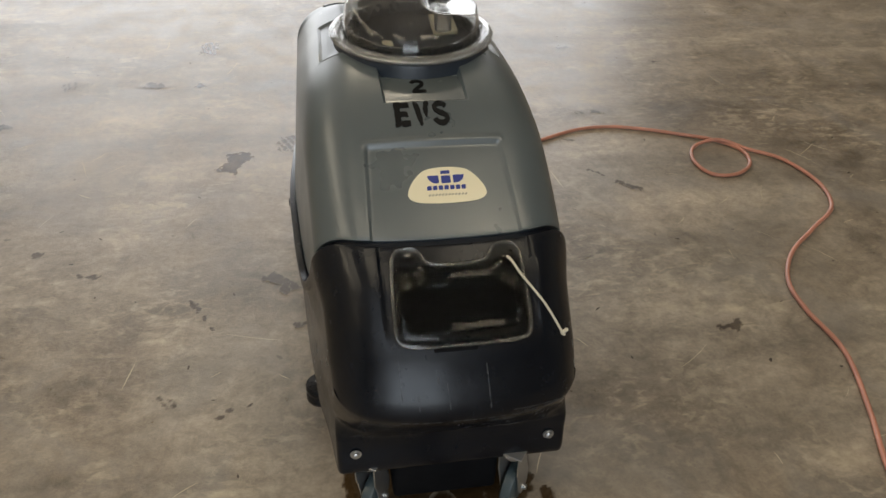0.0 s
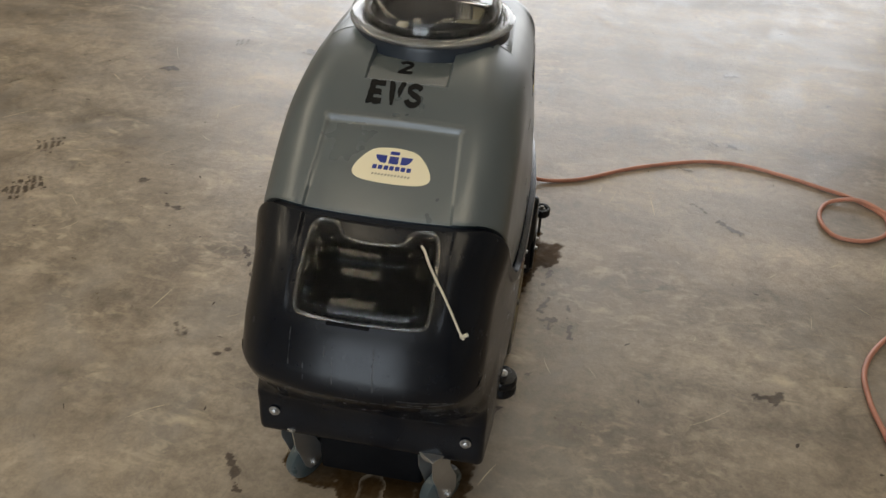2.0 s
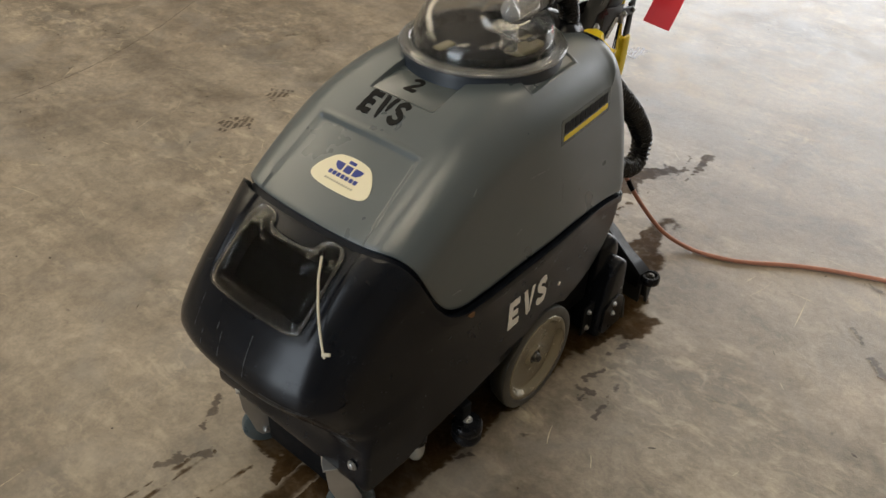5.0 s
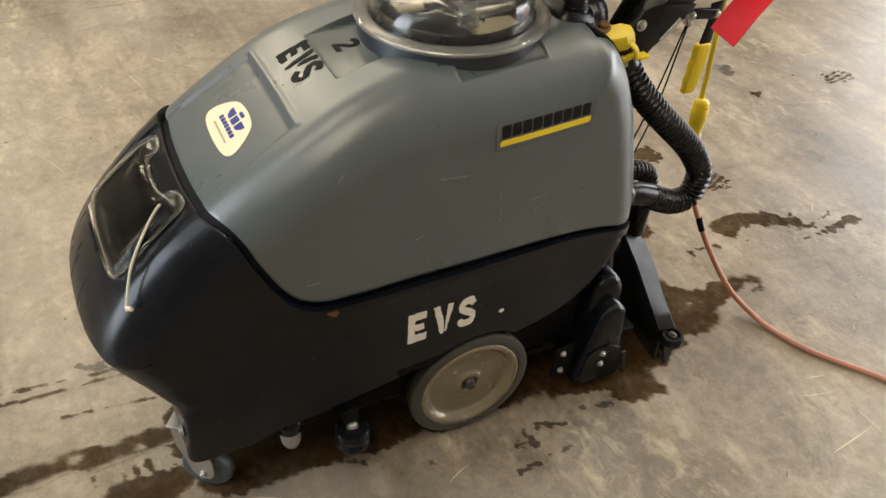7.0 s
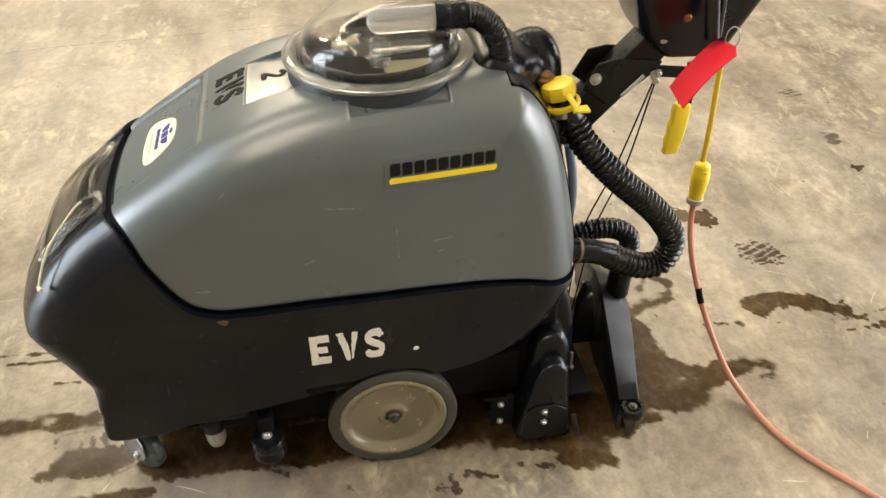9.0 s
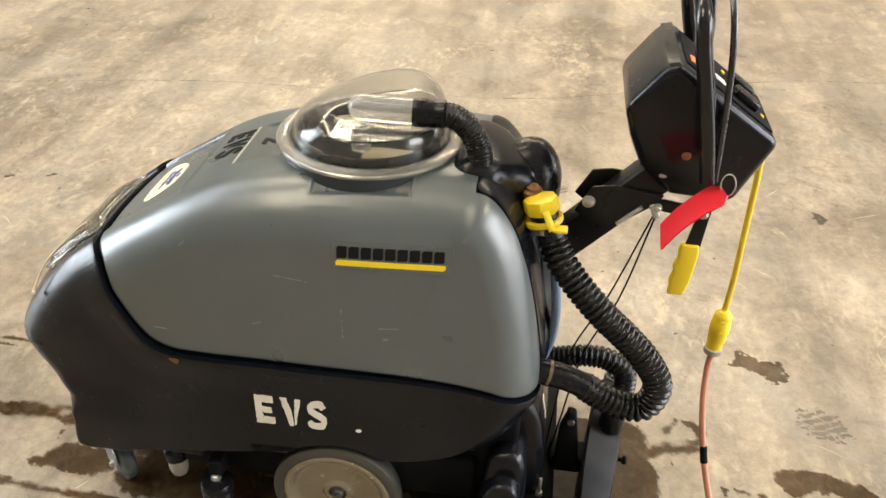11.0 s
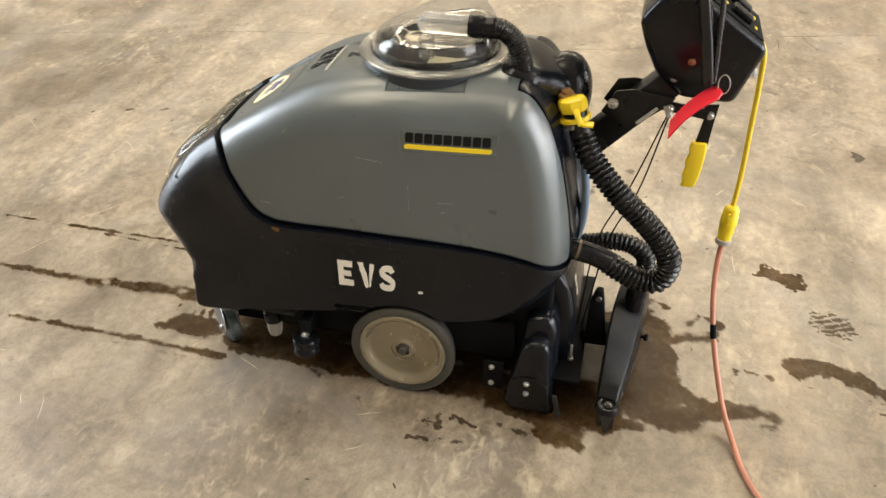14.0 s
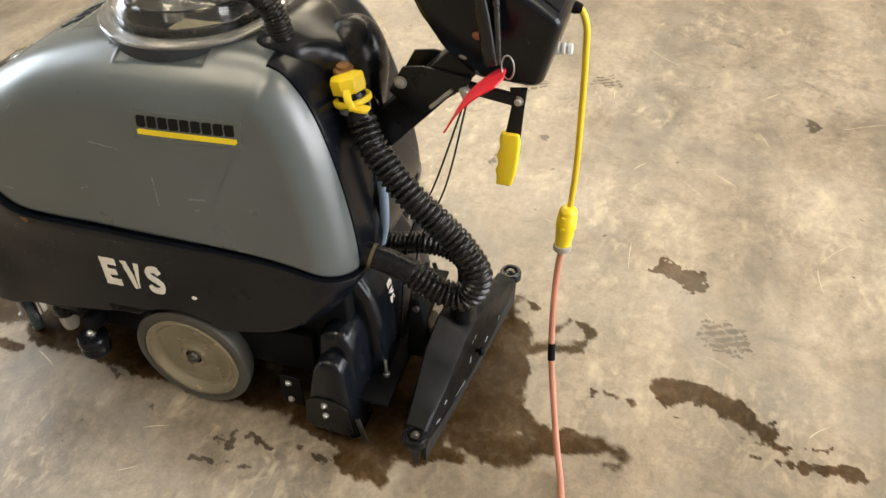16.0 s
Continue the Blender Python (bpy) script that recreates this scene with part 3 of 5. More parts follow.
def ribbons(name, count, rng, mat, label, lo, hi, length, width, z, bend=0.25):
    """Many short thin marks lying on the slab, each a bent strip."""
    verts, faces = [], []
    for _ in range(count):
        x, y = rng.uniform(lo[0], hi[0]), rng.uniform(lo[1], hi[1])
        a, n, w = rng.uniform(0, 6.283), rng.uniform(*length), rng.uniform(*width)
        turn = rng.uniform(-bend, bend)
        base, k = len(verts), 5
        for i in range(k):
            t = i / (k - 1)
            ang = a + turn * t
            px, py = x + n * t * math.cos(ang), y + n * t * math.sin(ang)
            ww = w * (0.25 + 1.5 * t * (1 - t) * 2) * rng.uniform(0.6, 1.3)
            for s in (-1, 1):
                verts.append((px - s * ww * math.sin(ang), py + s * ww * math.cos(ang), z))
        for i in range(k - 1):
            q = base + 2 * i
            faces.append((q, q + 2, q + 3, q + 1))
    ob = mesh_part(name, verts, faces, mat, None, label, False)
    return tagged(ob, label, "marks", kind="stuff")


rng = random.Random(4)
ribbons("floor_scratches", 260, rng, SCRATCH, "pale scratches and scuffs on the concrete", (-3.0, -0.8), (2.6, 5.0), (0.02, 0.16), (0.0005, 0.0015), 0.0005)
ribbons("floor_specks", 260, rng, SPECK, "small dark specks on the concrete", (-3.0, -0.8), (2.6, 5.0), (0.004, 0.02), (0.0012, 0.004), 0.00055)


def crack(points, w, seed):
    """A hairline crack as a jagged dark strip."""
    r = random.Random(seed)
    path = spline([(x, y, 0) for x, y in points], 0.018)
    verts, faces = [], []
    for i, p in enumerate(path):
        t = path[min(i + 1, len(path) - 1)] - path[max(i - 1, 0)]
        t = t / np.linalg.norm(t)
        j = 0.006 * noise.noise(Vector((i * 0.35, seed, 0)))
        ww = w * r.uniform(0.3, 1.3)
        for s in (-1, 1):
            verts.append((p[0] - t[1] * (s * ww + j), p[1] + t[0] * (s * ww + j), 0.0007))
        if i and r.random() > 0.08:
            q = 2 * i - 2
            faces.append((q, q + 2, q + 3, q + 1))
    return tagged(mesh_part("floor_crack", verts, faces, SPECK, None, "", False), "thin dark crack running across the concrete", "crack", kind="stuff")


for i, pts in enumerate(CRACKS):
    crack(pts, 0.0014, i + 1)

# ---- the machine ----
CX = 0.226


def mid(y, z=0.6):
    """The machine stands a little askew: x of its middle line."""
    return 0.230 - 0.026 * (y - 1.06) + 0.007 * smooth01((0.37 - z) / 0.05) * smooth01((1.25 - y) / 0.1)


def askew(v):
    return np.stack([mid(v[:, 1], v[:, 2]), 0 * v[:, 1], 0 * v[:, 1]], 1)


machine = thing("carpet_extractor", (CX, 1.6, 0), "grey and black walk-behind carpet extractor with hoses and console", "cleaning machine")


def pillow(profile, width, centre, step, flat=26, arc=12, side=14):
    """A moulded hollow body: a closed side profile of (y, z, edge radius, crown), rounded over to two side faces."""
    q = spline(profile, step, True)[:-1]
    n = len(q)
    t = np.roll(q[:, :2], -1, 0) - np.roll(q[:, :2], 1, 0)
    t /= np.linalg.norm(t, axis=1)[:, None]
    inn = np.stack([t[:, 1], -t[:, 0]], 1)
    y, z, r, crown = q.T
    ys, zs = y + r * inn[:, 0], z + r * inn[:, 1]
    w = width(ys, zs)
    cols = []
    for k in range(flat + 1):
        x = (w - r) * k / flat
        ins = crown * (x / w) ** 2
        cols.append((x, y, z, ins))
    for k in range(1, arc + 1):
        a = 0.5 * math.pi * k / arc
        x = w - r + r * math.sin(a)
        cols.append((x, y, z, crown * (x / w) ** 2 * math.cos(a) ** 0.5 + r * (1 - math.cos(a))))
    pts = []
    for x, yy, zz, ins in cols:
        pts.append(np.stack([x, yy + ins * inn[:, 0], zz + ins * inn[:, 1]], 1))
    sh = pts[-1]
    for k in range(1, side + 1):
        s = (k / side) * 0.985
        yy, zz = sh[:, 1] + (centre[0] - sh[:, 1]) * s, sh[:, 2] + (centre[1] - sh[:, 2]) * s
        pts.append(np.stack([width(yy, zz), yy, zz], 1))
    half = np.array(pts)
    left = half[1:][::-1].copy()
    left[:, :, 0] *= -1
    grid = np.concatenate([left, half])
    rows = len(grid)
    tris = []
    for i in range(rows - 1):
        for j in range(n):
            a, b = i * n + j, i * n + (j + 1) % n
            c, d = a + n, b + n
            tris += [(a, c, d), (a, d, b)]
    for i, flip in ((0, False), (rows - 1, True)):
        for j in range(1, n - 1):
            f = (i * n, i * n + j, i * n + j + 1)
            tris.append(f[::-1] if flip else f)
    v = grid.reshape(-1, 3)
    # unit normals by differences on the grid
    du = np.roll(grid, -1, 1) - np.roll(grid, 1, 1)
    dv = np.gradient(grid, axis=0)
    nor = np.cross(dv, du).reshape(-1, 3)
    # on the two side faces straight from the width
    rows_ = np.repeat(np.arange(rows), n)
    flank = (rows_ <= side) | (rows_ >= rows - 1 - side)
    e = 1e-4
    sy = (width(v[:, 1] + e, v[:, 2]) - width(v[:, 1] - e, v[:, 2])) / (2 * e)
    sz = (width(v[:, 1], v[:, 2] + e) - width(v[:, 1], v[:, 2] - e)) / (2 * e)
    nor[flank] = np.stack([np.sign(v[:, 0]), -sy, -sz], 1)[flank]
    nor /= np.maximum(1e-9, np.linalg.norm(nor, axis=1))[:, None]
    return v, nor, tris


def body_width(y, z):
    return 0.249 - (0.015 + 0.007 * smooth01((0.60 - z) / 0.08)) * (np.maximum(0, 1.45 - y) / 0.39) ** 1.6 - 0.087 * np.maximum(0, z - 0.47) - 0.024 * smooth01((y - 1.56) / 0.45) + 0.018 * (y - 1.06)


BODY = [
    (1.062, 0.177, 0.012, 0.000), (1.061, 0.25, 0.012, 0.002), (1.0605, 0.272, 0.012, 0.002), (1.058, 0.279, 0.014, 0.003), (1.050, 0.288, 0.018, 0.004), (1.030, 0.311, 0.026, 0.006), (0.990, 0.361, 0.042, 0.010),
    (0.960, 0.404, 0.050, 0.013), (0.948, 0.430, 0.056, 0.014), (0.953, 0.462, 0.062, 0.015), (1.005, 0.541, 0.074, 0.016), (1.074, 0.610, 0.082, 0.015),
    (1.149, 0.658, 0.085, 0.010), (1.200, 0.691, 0.086, 0.008), (1.258, 0.725, 0.088, 0.007), (1.320, 0.760, 0.092, 0.006), (1.383, 0.791, 0.098, 0.006),
    (1.450, 0.814, 0.106, 0.006), (1.520, 0.829, 0.114, 0.004), (1.650, 0.840, 0.122, 0.004), (1.780, 0.842, 0.12, 0.004), (1.850, 0.839, 0.11, 0.006)]
BODY += [
    (1.895, 0.822, 0.08, 0.008), (1.935, 0.775, 0.075, 0.010), (1.966, 0.70, 0.075, 0.010), (1.992, 0.60, 0.078, 0.010), (2.010, 0.49, 0.08, 0.010),
    (2.012, 0.43, 0.08, 0.010), (2.002, 0.385, 0.075, 0.008), (1.972, 0.340, 0.06, 0.004), (1.922, 0.300, 0.04, 0.0), (1.855, 0.268, 0.02, 0.0), (1.780, 0.250, 0.016, 0.0),
    (1.600, 0.245, 0.012, 0.0), (1.400, 0.243, 0.012, 0.0), (1.215, 0.236, 0.012, 0.0), (1.185, 0.184, 0.012, 0.0), (1.140, 0.178, 0.012, 0.0)]
SEAMLINE = [(2.2, 0.36), (2.08, 0.40), (2.0, 0.424), (1.92, 0.450), (1.84, 0.467), (1.7, 0.481), (1.5, 0.487), (1.37, 0.485), (1.318, 0.487), (1.28, 0.502),
            (1.252, 0.533), (1.222, 0.59), (1.202, 0.633), (1.184, 0.652), (1.15, 0.662), (1.10, 0.670), (0.9, 0.677)]
HUB = (1.622, 0.140)
LID = (CX, 1.655)


def nose_back(x, y, z):
    """How far the nose is swept back beside its middle: bowed in plan above the bolted front bar."""
    return 0.036 * np.minimum(1.2, np.abs(x) / 0.225) ** 3 * smooth01((1.45 - y) / 0.45) * smooth01((z - 0.268) / 0.055)


bv, bn, btri = pillow(BODY, body_width, (1.62, 0.275), 0.0045, 38, 14, 44)
e_ = 1e-3
gx_, gy_, gz_ = [(nose_back(*(bv + e_ * np.eye(3)[a]).T) - nose_back(*(bv - e_ * np.eye(3)[a]).T)) / (2 * e_) for a in range(3)]
ny_ = bn[:, 1] / (1 + gy_)
bn = np.stack([bn[:, 0] - gx_ * ny_, ny_, bn[:, 2] - gz_ * ny_], 1)
bn /= np.linalg.norm(bn, axis=1)[:, None]
bv = bv + np.outer(nose_back(*bv.T), (0, 1, 0))
seam_pts = spline(SEAMLINE, 0.004)


def seam_distance(y, z):
    """Distance to the joint between the tanks: above it positive."""
    d = np.full(y.shape, 9.0)
    above = np.zeros(y.shape, bool)
    for a, b in zip(seam_pts[:-1], seam_pts[1:]):
        e = b - a
        t = np.clip(((y - a[0]) * e[0] + (z - a[1]) * e[1]) / (e @ e), 0, 1)
        d = np.minimum(d, np.hypot(y - a[0] - t * e[0], z - a[1] - t * e[1]))
        # a line straight down from the point crosses this piece of the joint
        cross = (a[0] > y) != (b[0] > y)
        above ^= cross & (z > a[1] + (y - a[0]) / (e[0] if abs(e[0]) > 1e-12 else 1e-12) * e[1])
    return np.where(above, d, -d)


def finer(v, nor, tris, near):
    """Splits the triangles where near is true in four."""
    v, nor, out, mids = list(v), list(nor), [], {}

    def half(i, j):
        key = (min(i, j), max(i, j))
        if key not in mids:
            mids[key] = len(v)
            v.append((v[i] + v[j]) / 2)
            n = nor[i] + nor[j]
            nor.append(n / max(1e-9, np.linalg.norm(n)))
        return mids[key]

    for t in tris:
        if near[t[0]] or near[t[1]] or near[t[2]]:
            a, b, c = t
            p, q, r = half(a, b), half(b, c), half(c, a)
            out += [(a, p, r), (p, b, q), (r, q, c), (p, q, r)]
        else:
            out.append(t)
    return np.array(v), np.array(nor), out


bd = seam_distance(bv[:, 1], bv[:, 2])
for width in (0.034, 0.031):
    bv, bn, btri = finer(bv, bn, btri, np.abs(bd) < width)
    bd = seam_distance(bv[:, 1], bv[:, 2])


def notch_edge(x, y):
    """Inside the flat beside the lid: how far to its nearest edge."""
    return np.minimum(np.minimum(0.1855 - 0.05 * (y - 1.59) - np.abs(x), y - 1.587), 1.757 - y)


def strip_edge(x, y):
    return np.minimum(0.082 - np.abs(x - 0.003), y - 1.412)


for width in (0.007, 0.004):
    near_ = (bn[:, 2] > 0.2) & (bv[:, 2] > 0.72) & (((np.abs(notch_edge(bv[:, 0], bv[:, 1])) < width) & (np.abs(bv[:, 0]) > 0.12)) | ((np.abs(strip_edge(bv[:, 0], bv[:, 1])) < width) & (bv[:, 1] < 1.55)))
    bv, bn, btri = finer(bv, bn, btri, near_)
bd = seam_distance(bv[:, 1], bv[:, 2])
xr, yr, zr = bv.T


def box_mask(a, lo, hi, soft):
    return smooth01((a - lo) / soft) * smooth01((hi - a) / soft)


def rolled(d, r, depth):
    """How far a lip of radius r turns in as it nears its edge."""
    t = np.clip(1 - d / r, 0, 1)
    return depth * (1 - np.sqrt(np.maximum(0, 1 - t * t)))


up = bn[:, 2] > 0.2
# upper tank: sunk front panel, sunk strip for the stencil, two notches beside the lid
half_panel = 0.128 + 0.06 * np.maximum(0, 1.32 - yr)
sunk = 0.0055 * smooth01((half_panel - np.abs(xr)) / 0.006) * smooth01((1.328 - yr) / 0.008) * up
sunk -= 0.0025 * box_mask(yr, 1.322, 1.338, 0.006) * smooth01((half_panel + 0.006 - np.abs(xr)) / 0.006) * up
sunk += (0.0025 + 0.13 * np.maximum(0, yr - 1.412)) * smooth01(strip_edge(xr, yr) / 0.005) * smooth01((1.62 - yr) / 0.02) * up
ne = notch_edge(xr, yr)
sunk += ((0.0035 + 0.06 * np.maximum(0, ne)) * smooth01(ne / 0.003) - 0.0009 * np.exp(-(ne + 0.001) ** 2 / 0.0018 ** 2) * (np.abs(xr) > 0.14)) * up * (zr > 0.75)
tank_v = bv - bn * (sunk + rolled(bd, 0.012, 0.007))[:, None] + askew(bv)
hole = np.where((zr > 0.72) & up, np.hypot(xr + mid(yr) - LID[0], yr - LID[1]) - 0.138, 1.0)
# the back of the tank is closed by a black cover
back = np.minimum(0.157 + 0.05 * np.clip(0.83 - zr, 0, 0.5) - np.abs(xr), yr - 1.866)
uv_, uf, ue = clip_mesh(np.hstack([tank_v, bn]), btri, np.minimum(np.minimum(bd - 0.005, hole), -back - 0.0012))
uv_, uf = with_rim(uv_, uf, ue, 0.016)
upper_tank = mesh_part("solution_tank", uv_, uf, GREY, machine, "grey moulded plastic tank", True, 50)
kv, kf, ke = clip_mesh(np.hstack([tank_v + bn * 0.002, bn]), btri, np.minimum(bd - 0.005, back - 0.0012))
kv, kf = with_rim(kv, kf, ke, 0.014)
mesh_part("rear_cover", kv, kf, BLACK, machine, "black moulded cover on the back of the tank", True, 50)
tank_tree = BVHTree.FromPolygons([tuple(v) for v in uv_], [tuple(f) for f in uf])

# lower tank: proud lip round the grey tank, sunk window bed at the front, wheel arches
front = (bn[:, 1] < -0.3) & (zr > 0.45)
bed = 0.007 * smooth01((0.138 - np.abs(xr - 0.008)) / 0.007) * smooth01((zr - 0.528) / 0.075) * front
pit = 0.06 * smooth01((0.108 - np.abs(xr - 0.008)) / 0.010) * smooth01((zr - 0.560) / 0.012) * smooth01((0.640 - zr) / 0.012) * front
proud = 0.007 * smooth01(1 + bd / 0.09) * (1 - smooth01((yr - 1.55) / 0.4)) + 0.006 * smooth01((0.027 + bd) / 0.005) * smooth01((yr - 1.2) / 0.1)
low_v = bv + bn * (proud - bed - pit - rolled(-bd, 0.010, 0.006))[:, None] + askew(bv)
arch = np.where(np.abs(xr) > 0.17, np.hypot(yr - HUB[0], zr - HUB[1]) - 0.148, 1.0)
lv, lf, le = clip_mesh(np.hstack([low_v, bn]), btri, np.minimum(-bd - 0.005, arch))
lv, lf = with_rim(lv, lf, le, 0.016)
lower_tank = mesh_part("base_shell", lv, lf, BLACK, machine, "black moulded plastic base shell with scuffs", True, 50)
base_tree = BVHTree.FromPolygons([tuple(v) for v in lv], [tuple(f) for f in lf])
gv, gf, ge = clip_mesh(bv - bn * 0.013 + askew(bv), btri, 0.014 - np.abs(bd))
mesh_part("seam_gasket", gv, gf, SEAM, machine, "dark blue gasket in the joint between the tanks", True, 50)


def onto(tree, pts, way, off):
    """Drops points along a direction on to a surface, held off it by a hair."""
    out, nrm = [], []
    for p in pts:
        hit, n, _, _ = tree.ray_cast(Vector(p), Vector(way))
        if hit is None:
            hit, n, _, _ = tree.find_nearest(Vector(p))
        if n.dot(Vector(way)) > 0:
            n = -n
        out.append(hit + n * off)
        nrm.append(n)
    return out, nrm


def dense(outline, step, ragged=0.0):
    """A flat outline (u, v) as a fine triangle grid, cut to shape."""
    o = np.array(outline)
    lo, hi = o.min(0) - step, o.max(0) + step
    nu, nv = int((hi[0] - lo[0]) / step) + 2, int((hi[1] - lo[1]) / step) + 2
    us, vs = np.linspace(lo[0], hi[0], nu), np.linspace(lo[1], hi[1], nv)
    gu, gv_ = np.meshgrid(us, vs, indexing="ij")
    d = np.full(gu.shape, 9.0)
    inside = np.zeros(gu.shape, bool)
    for a, b in zip(o, np.roll(o, -1, 0)):
        e = b - a
        t = np.clip(((gu - a[0]) * e[0] + (gv_ - a[1]) * e[1]) / max(1e-12, e @ e), 0, 1)
        d = np.minimum(d, np.hypot(gu - a[0] - t * e[0], gv_ - a[1] - t * e[1]))
        cross = ((a[1] > gv_) != (b[1] > gv_)) & (gu < (b[0] - a[0]) * (gv_ - a[1]) / (b[1] - a[1] + 1e-15) + a[0])
        inside ^= cross
    tris = []
    for i in range(nu - 1):
        for j in range(nv - 1):
            a, b, c, e = i * nv + j, (i + 1) * nv + j, (i + 1) * nv + j + 1, i * nv + j + 1
            tris += [(a, b, c), (a, c, e)]
    v, f, cut = clip_mesh([(a, b, 0) for a, b in zip(gu.ravel(), gv_.ravel())], tris, (np.where(inside, d, -d) + (ragged * np.array([[noise.fractal(Vector((a * 120, c * 120, 1.7)), 0.8, 2.0, 3) for c in vs] for a in us]) if ragged else 0.0)).ravel())
    return v[:, :2], f, cut


def decal(name, outlines, place, tree, way, mat, parent, off=0.0012, step=0.004, label="", ragged=0.0):
    """Paint or a sticker laid on a curved surface; place takes (u, v) to a start point in space."""
    verts, faces = [], []
    for o in outlines:
        v2, f, cut = dense(o, step, ragged)
        p, nrm = onto(tree, [place(u, v) for u, v in v2], way, off)
        base = len(verts)
        n0 = len(p)
        twin = {}
        allp = list(p)
        ff = [tuple(i + base for i in g) for g in f]
        for a, b in cut:
            for i in (a, b):
                if i not in twin:
                    twin[i] = len(allp)
                    allp.append(p[i] - nrm[i] * (off * 0.9))
            ff.append((a + base, b + base, twin[b] + base, twin[a] + base))
        verts += allp
        faces += ff
    ob = mesh_part(name, verts, faces, mat, parent, label, True, 60)
    # turn the sheet's faces outward
    bm = bmesh.new()
    bm.from_mesh(ob.data)
    bmesh.ops.recalc_face_normals(bm, faces=bm.faces)
    mean = sum((f.normal * f.calc_area() for f in bm.faces), Vector((0, 0, 0)))
    if mean.dot(Vector(way)) > 0:
        bmesh.ops.reverse_faces(bm, faces=bm.faces)
    bm.to_mesh(ob.data)
    bm.free()
    return ob


def rect(u0, v0, u1, v1):
    return [(u0, v0), (u1, v0), (u1, v1), (u0, v1)]


def stroke(u0, v0, u1, v1, w):
    """A brush stroke as a slanted bar."""
    d = math.hypot(u1 - u0, v1 - v0)
    a, b = -(v1 - v0) / d * w / 2, (u1 - u0) / d * w / 2
    return [(u0 + a, v0 + b), (u0 - a, v0 - b), (u1 - a, v1 - b), (u1 + a, v1 + b)]


def ribbon(points, w):
    """A curved band of even width through points."""
    c = spline([(*p, 0) for p in points], 0.03)[:, :2]
    t = np.gradient(c, axis=0)
    t /= np.linalg.norm(t, axis=1)[:, None]
    nn = np.stack([-t[:, 1], t[:, 0]], 1) * w / 2
    return [tuple(p) for p in np.concatenate([c + nn, (c - nn)[::-1]])]


# stencilled letters on a unit square
LETTER = {
    "E": [rect(0.0, 0.0, 0.30, 1.0), rect(0.30, 0.76, 0.80, 1.0), rect(0.30, 0.385, 0.70, 0.60), rect(0.30, 0.0, 0.80, 0.24)],
    "V": [[(0.0, 1.0), (0.28, 1.0), (0.43, 0.42), (0.43, 0.0), (0.28, 0.0)], [(0.60, 1.0), (0.88, 1.0), (0.66, 0.28), (0.50, 0.52)]],
    "v": [[(0.0, 1.0), (0.27, 1.0), (0.50, 0.34), (0.50, 0.0), (0.34, 0.0)], [(0.66, 1.0), (0.90, 1.0), (0.60, 0.06), (0.55, 0.06), (0.55, 0.40)]],
    "S": [ribbon([(0.72, 0.74), (0.62, 0.87), (0.40, 0.89), (0.20, 0.80), (0.17, 0.66), (0.34, 0.54), (0.56, 0.46), (0.72, 0.32), (0.66, 0.16), (0.42, 0.10), (0.2, 0.14), (0.10, 0.28)], 0.245)],
    "2": [ribbon([(0.12, 0.74), (0.22, 0.86), (0.45, 0.89), (0.66, 0.78), (0.64, 0.58), (0.42, 0.38), (0.20, 0.14)], 0.22), rect(0.08, 0.0, 0.82, 0.22)]}


def word(text, u, v, high, wide, gap, slant=0.0):
    out = []
    for ch in text:
        for o in LETTER[ch]:
            out.append([(u + wide * a, v + high * b + slant * (u + wide * a)) for a, b in o])
        u += wide * 0.8 + gap
    return out


def on_top(u, v):
    """Across the tank from its middle line, and along it toward the back."""
    return (mid(v) + u, v, 1.2)


decal("label_film", [rect(-0.074, 1.4165, 0.080, 1.500)], on_top, tank_tree, (0, 0, -1), GLOSSFILM, upper_tank, 0.0007, 0.004, label="glossy clear label film")
decal("stencil_letters", word("EVS", -0.063, 1.358, 0.054, 0.037, 0.0065), on_top, tank_tree, (0, 0, -1), INK, upper_tank, step=0.0025, label="black spray-stencilled letters E V S", ragged=0.0018)
decal("stencil_number", word("2", -0.022, 1.443, 0.046, 0.038, 0), on_top, tank_tree, (0, 0, -1), INK, upper_tank, label="black spray-stencilled figure 2")

on_label = lambda u, v: (0.238 + 0.95 * u, 1.2235 + 0.82 * (v - 1.172), 1.2)
# maker's label: cream plate, blue emblem, two bars for the lettering
o = spline([(-0.060, 1.172, 0), (-0.075, 1.184, 0), (-0.071, 1.204, 0), (-0.045, 1.236, 0), (-0.020, 1.243, 0), (0.020, 1.243, 0), (0.045, 1.236, 0), (0.071, 1.204, 0), (0.075, 1.184, 0), (0.060, 1.172, 0)], 0.004, True)
sticker = decal("maker_label", [[(a, b) for a, b, _ in o[:-1]]], lambda u, v: on_label(u, v), tank_tree, (0, 0, -1), CREAM, upper_tank, 0.0016, label="cream label with blue emblem and print")
decal("emblem", [rect(-0.009, 1.229, 0.009, 1.236), rect(-0.009, 1.209, 0.009, 1.225), [(-0.036, 1.226), (-0.014, 1.226), (-0.014, 1.209), (-0.025, 1.210), (-0.033, 1.217)],
                 [(0.036, 1.226), (0.014, 1.226), (0.014, 1.209), (0.025, 1.210), (0.033, 1.217)]], on_label, tank_tree, (0, 0, -1), BLUE, sticker, 0.0024, 0.002)
decal("print_bar", [rect(-0.038 + 0.011 * i, 1.195, -0.0295 + 0.011 * i, 1.204) for i in range(7)], on_label, tank_tree, (0, 0, -1), BLUE, sticker, 0.0024, 0.002)
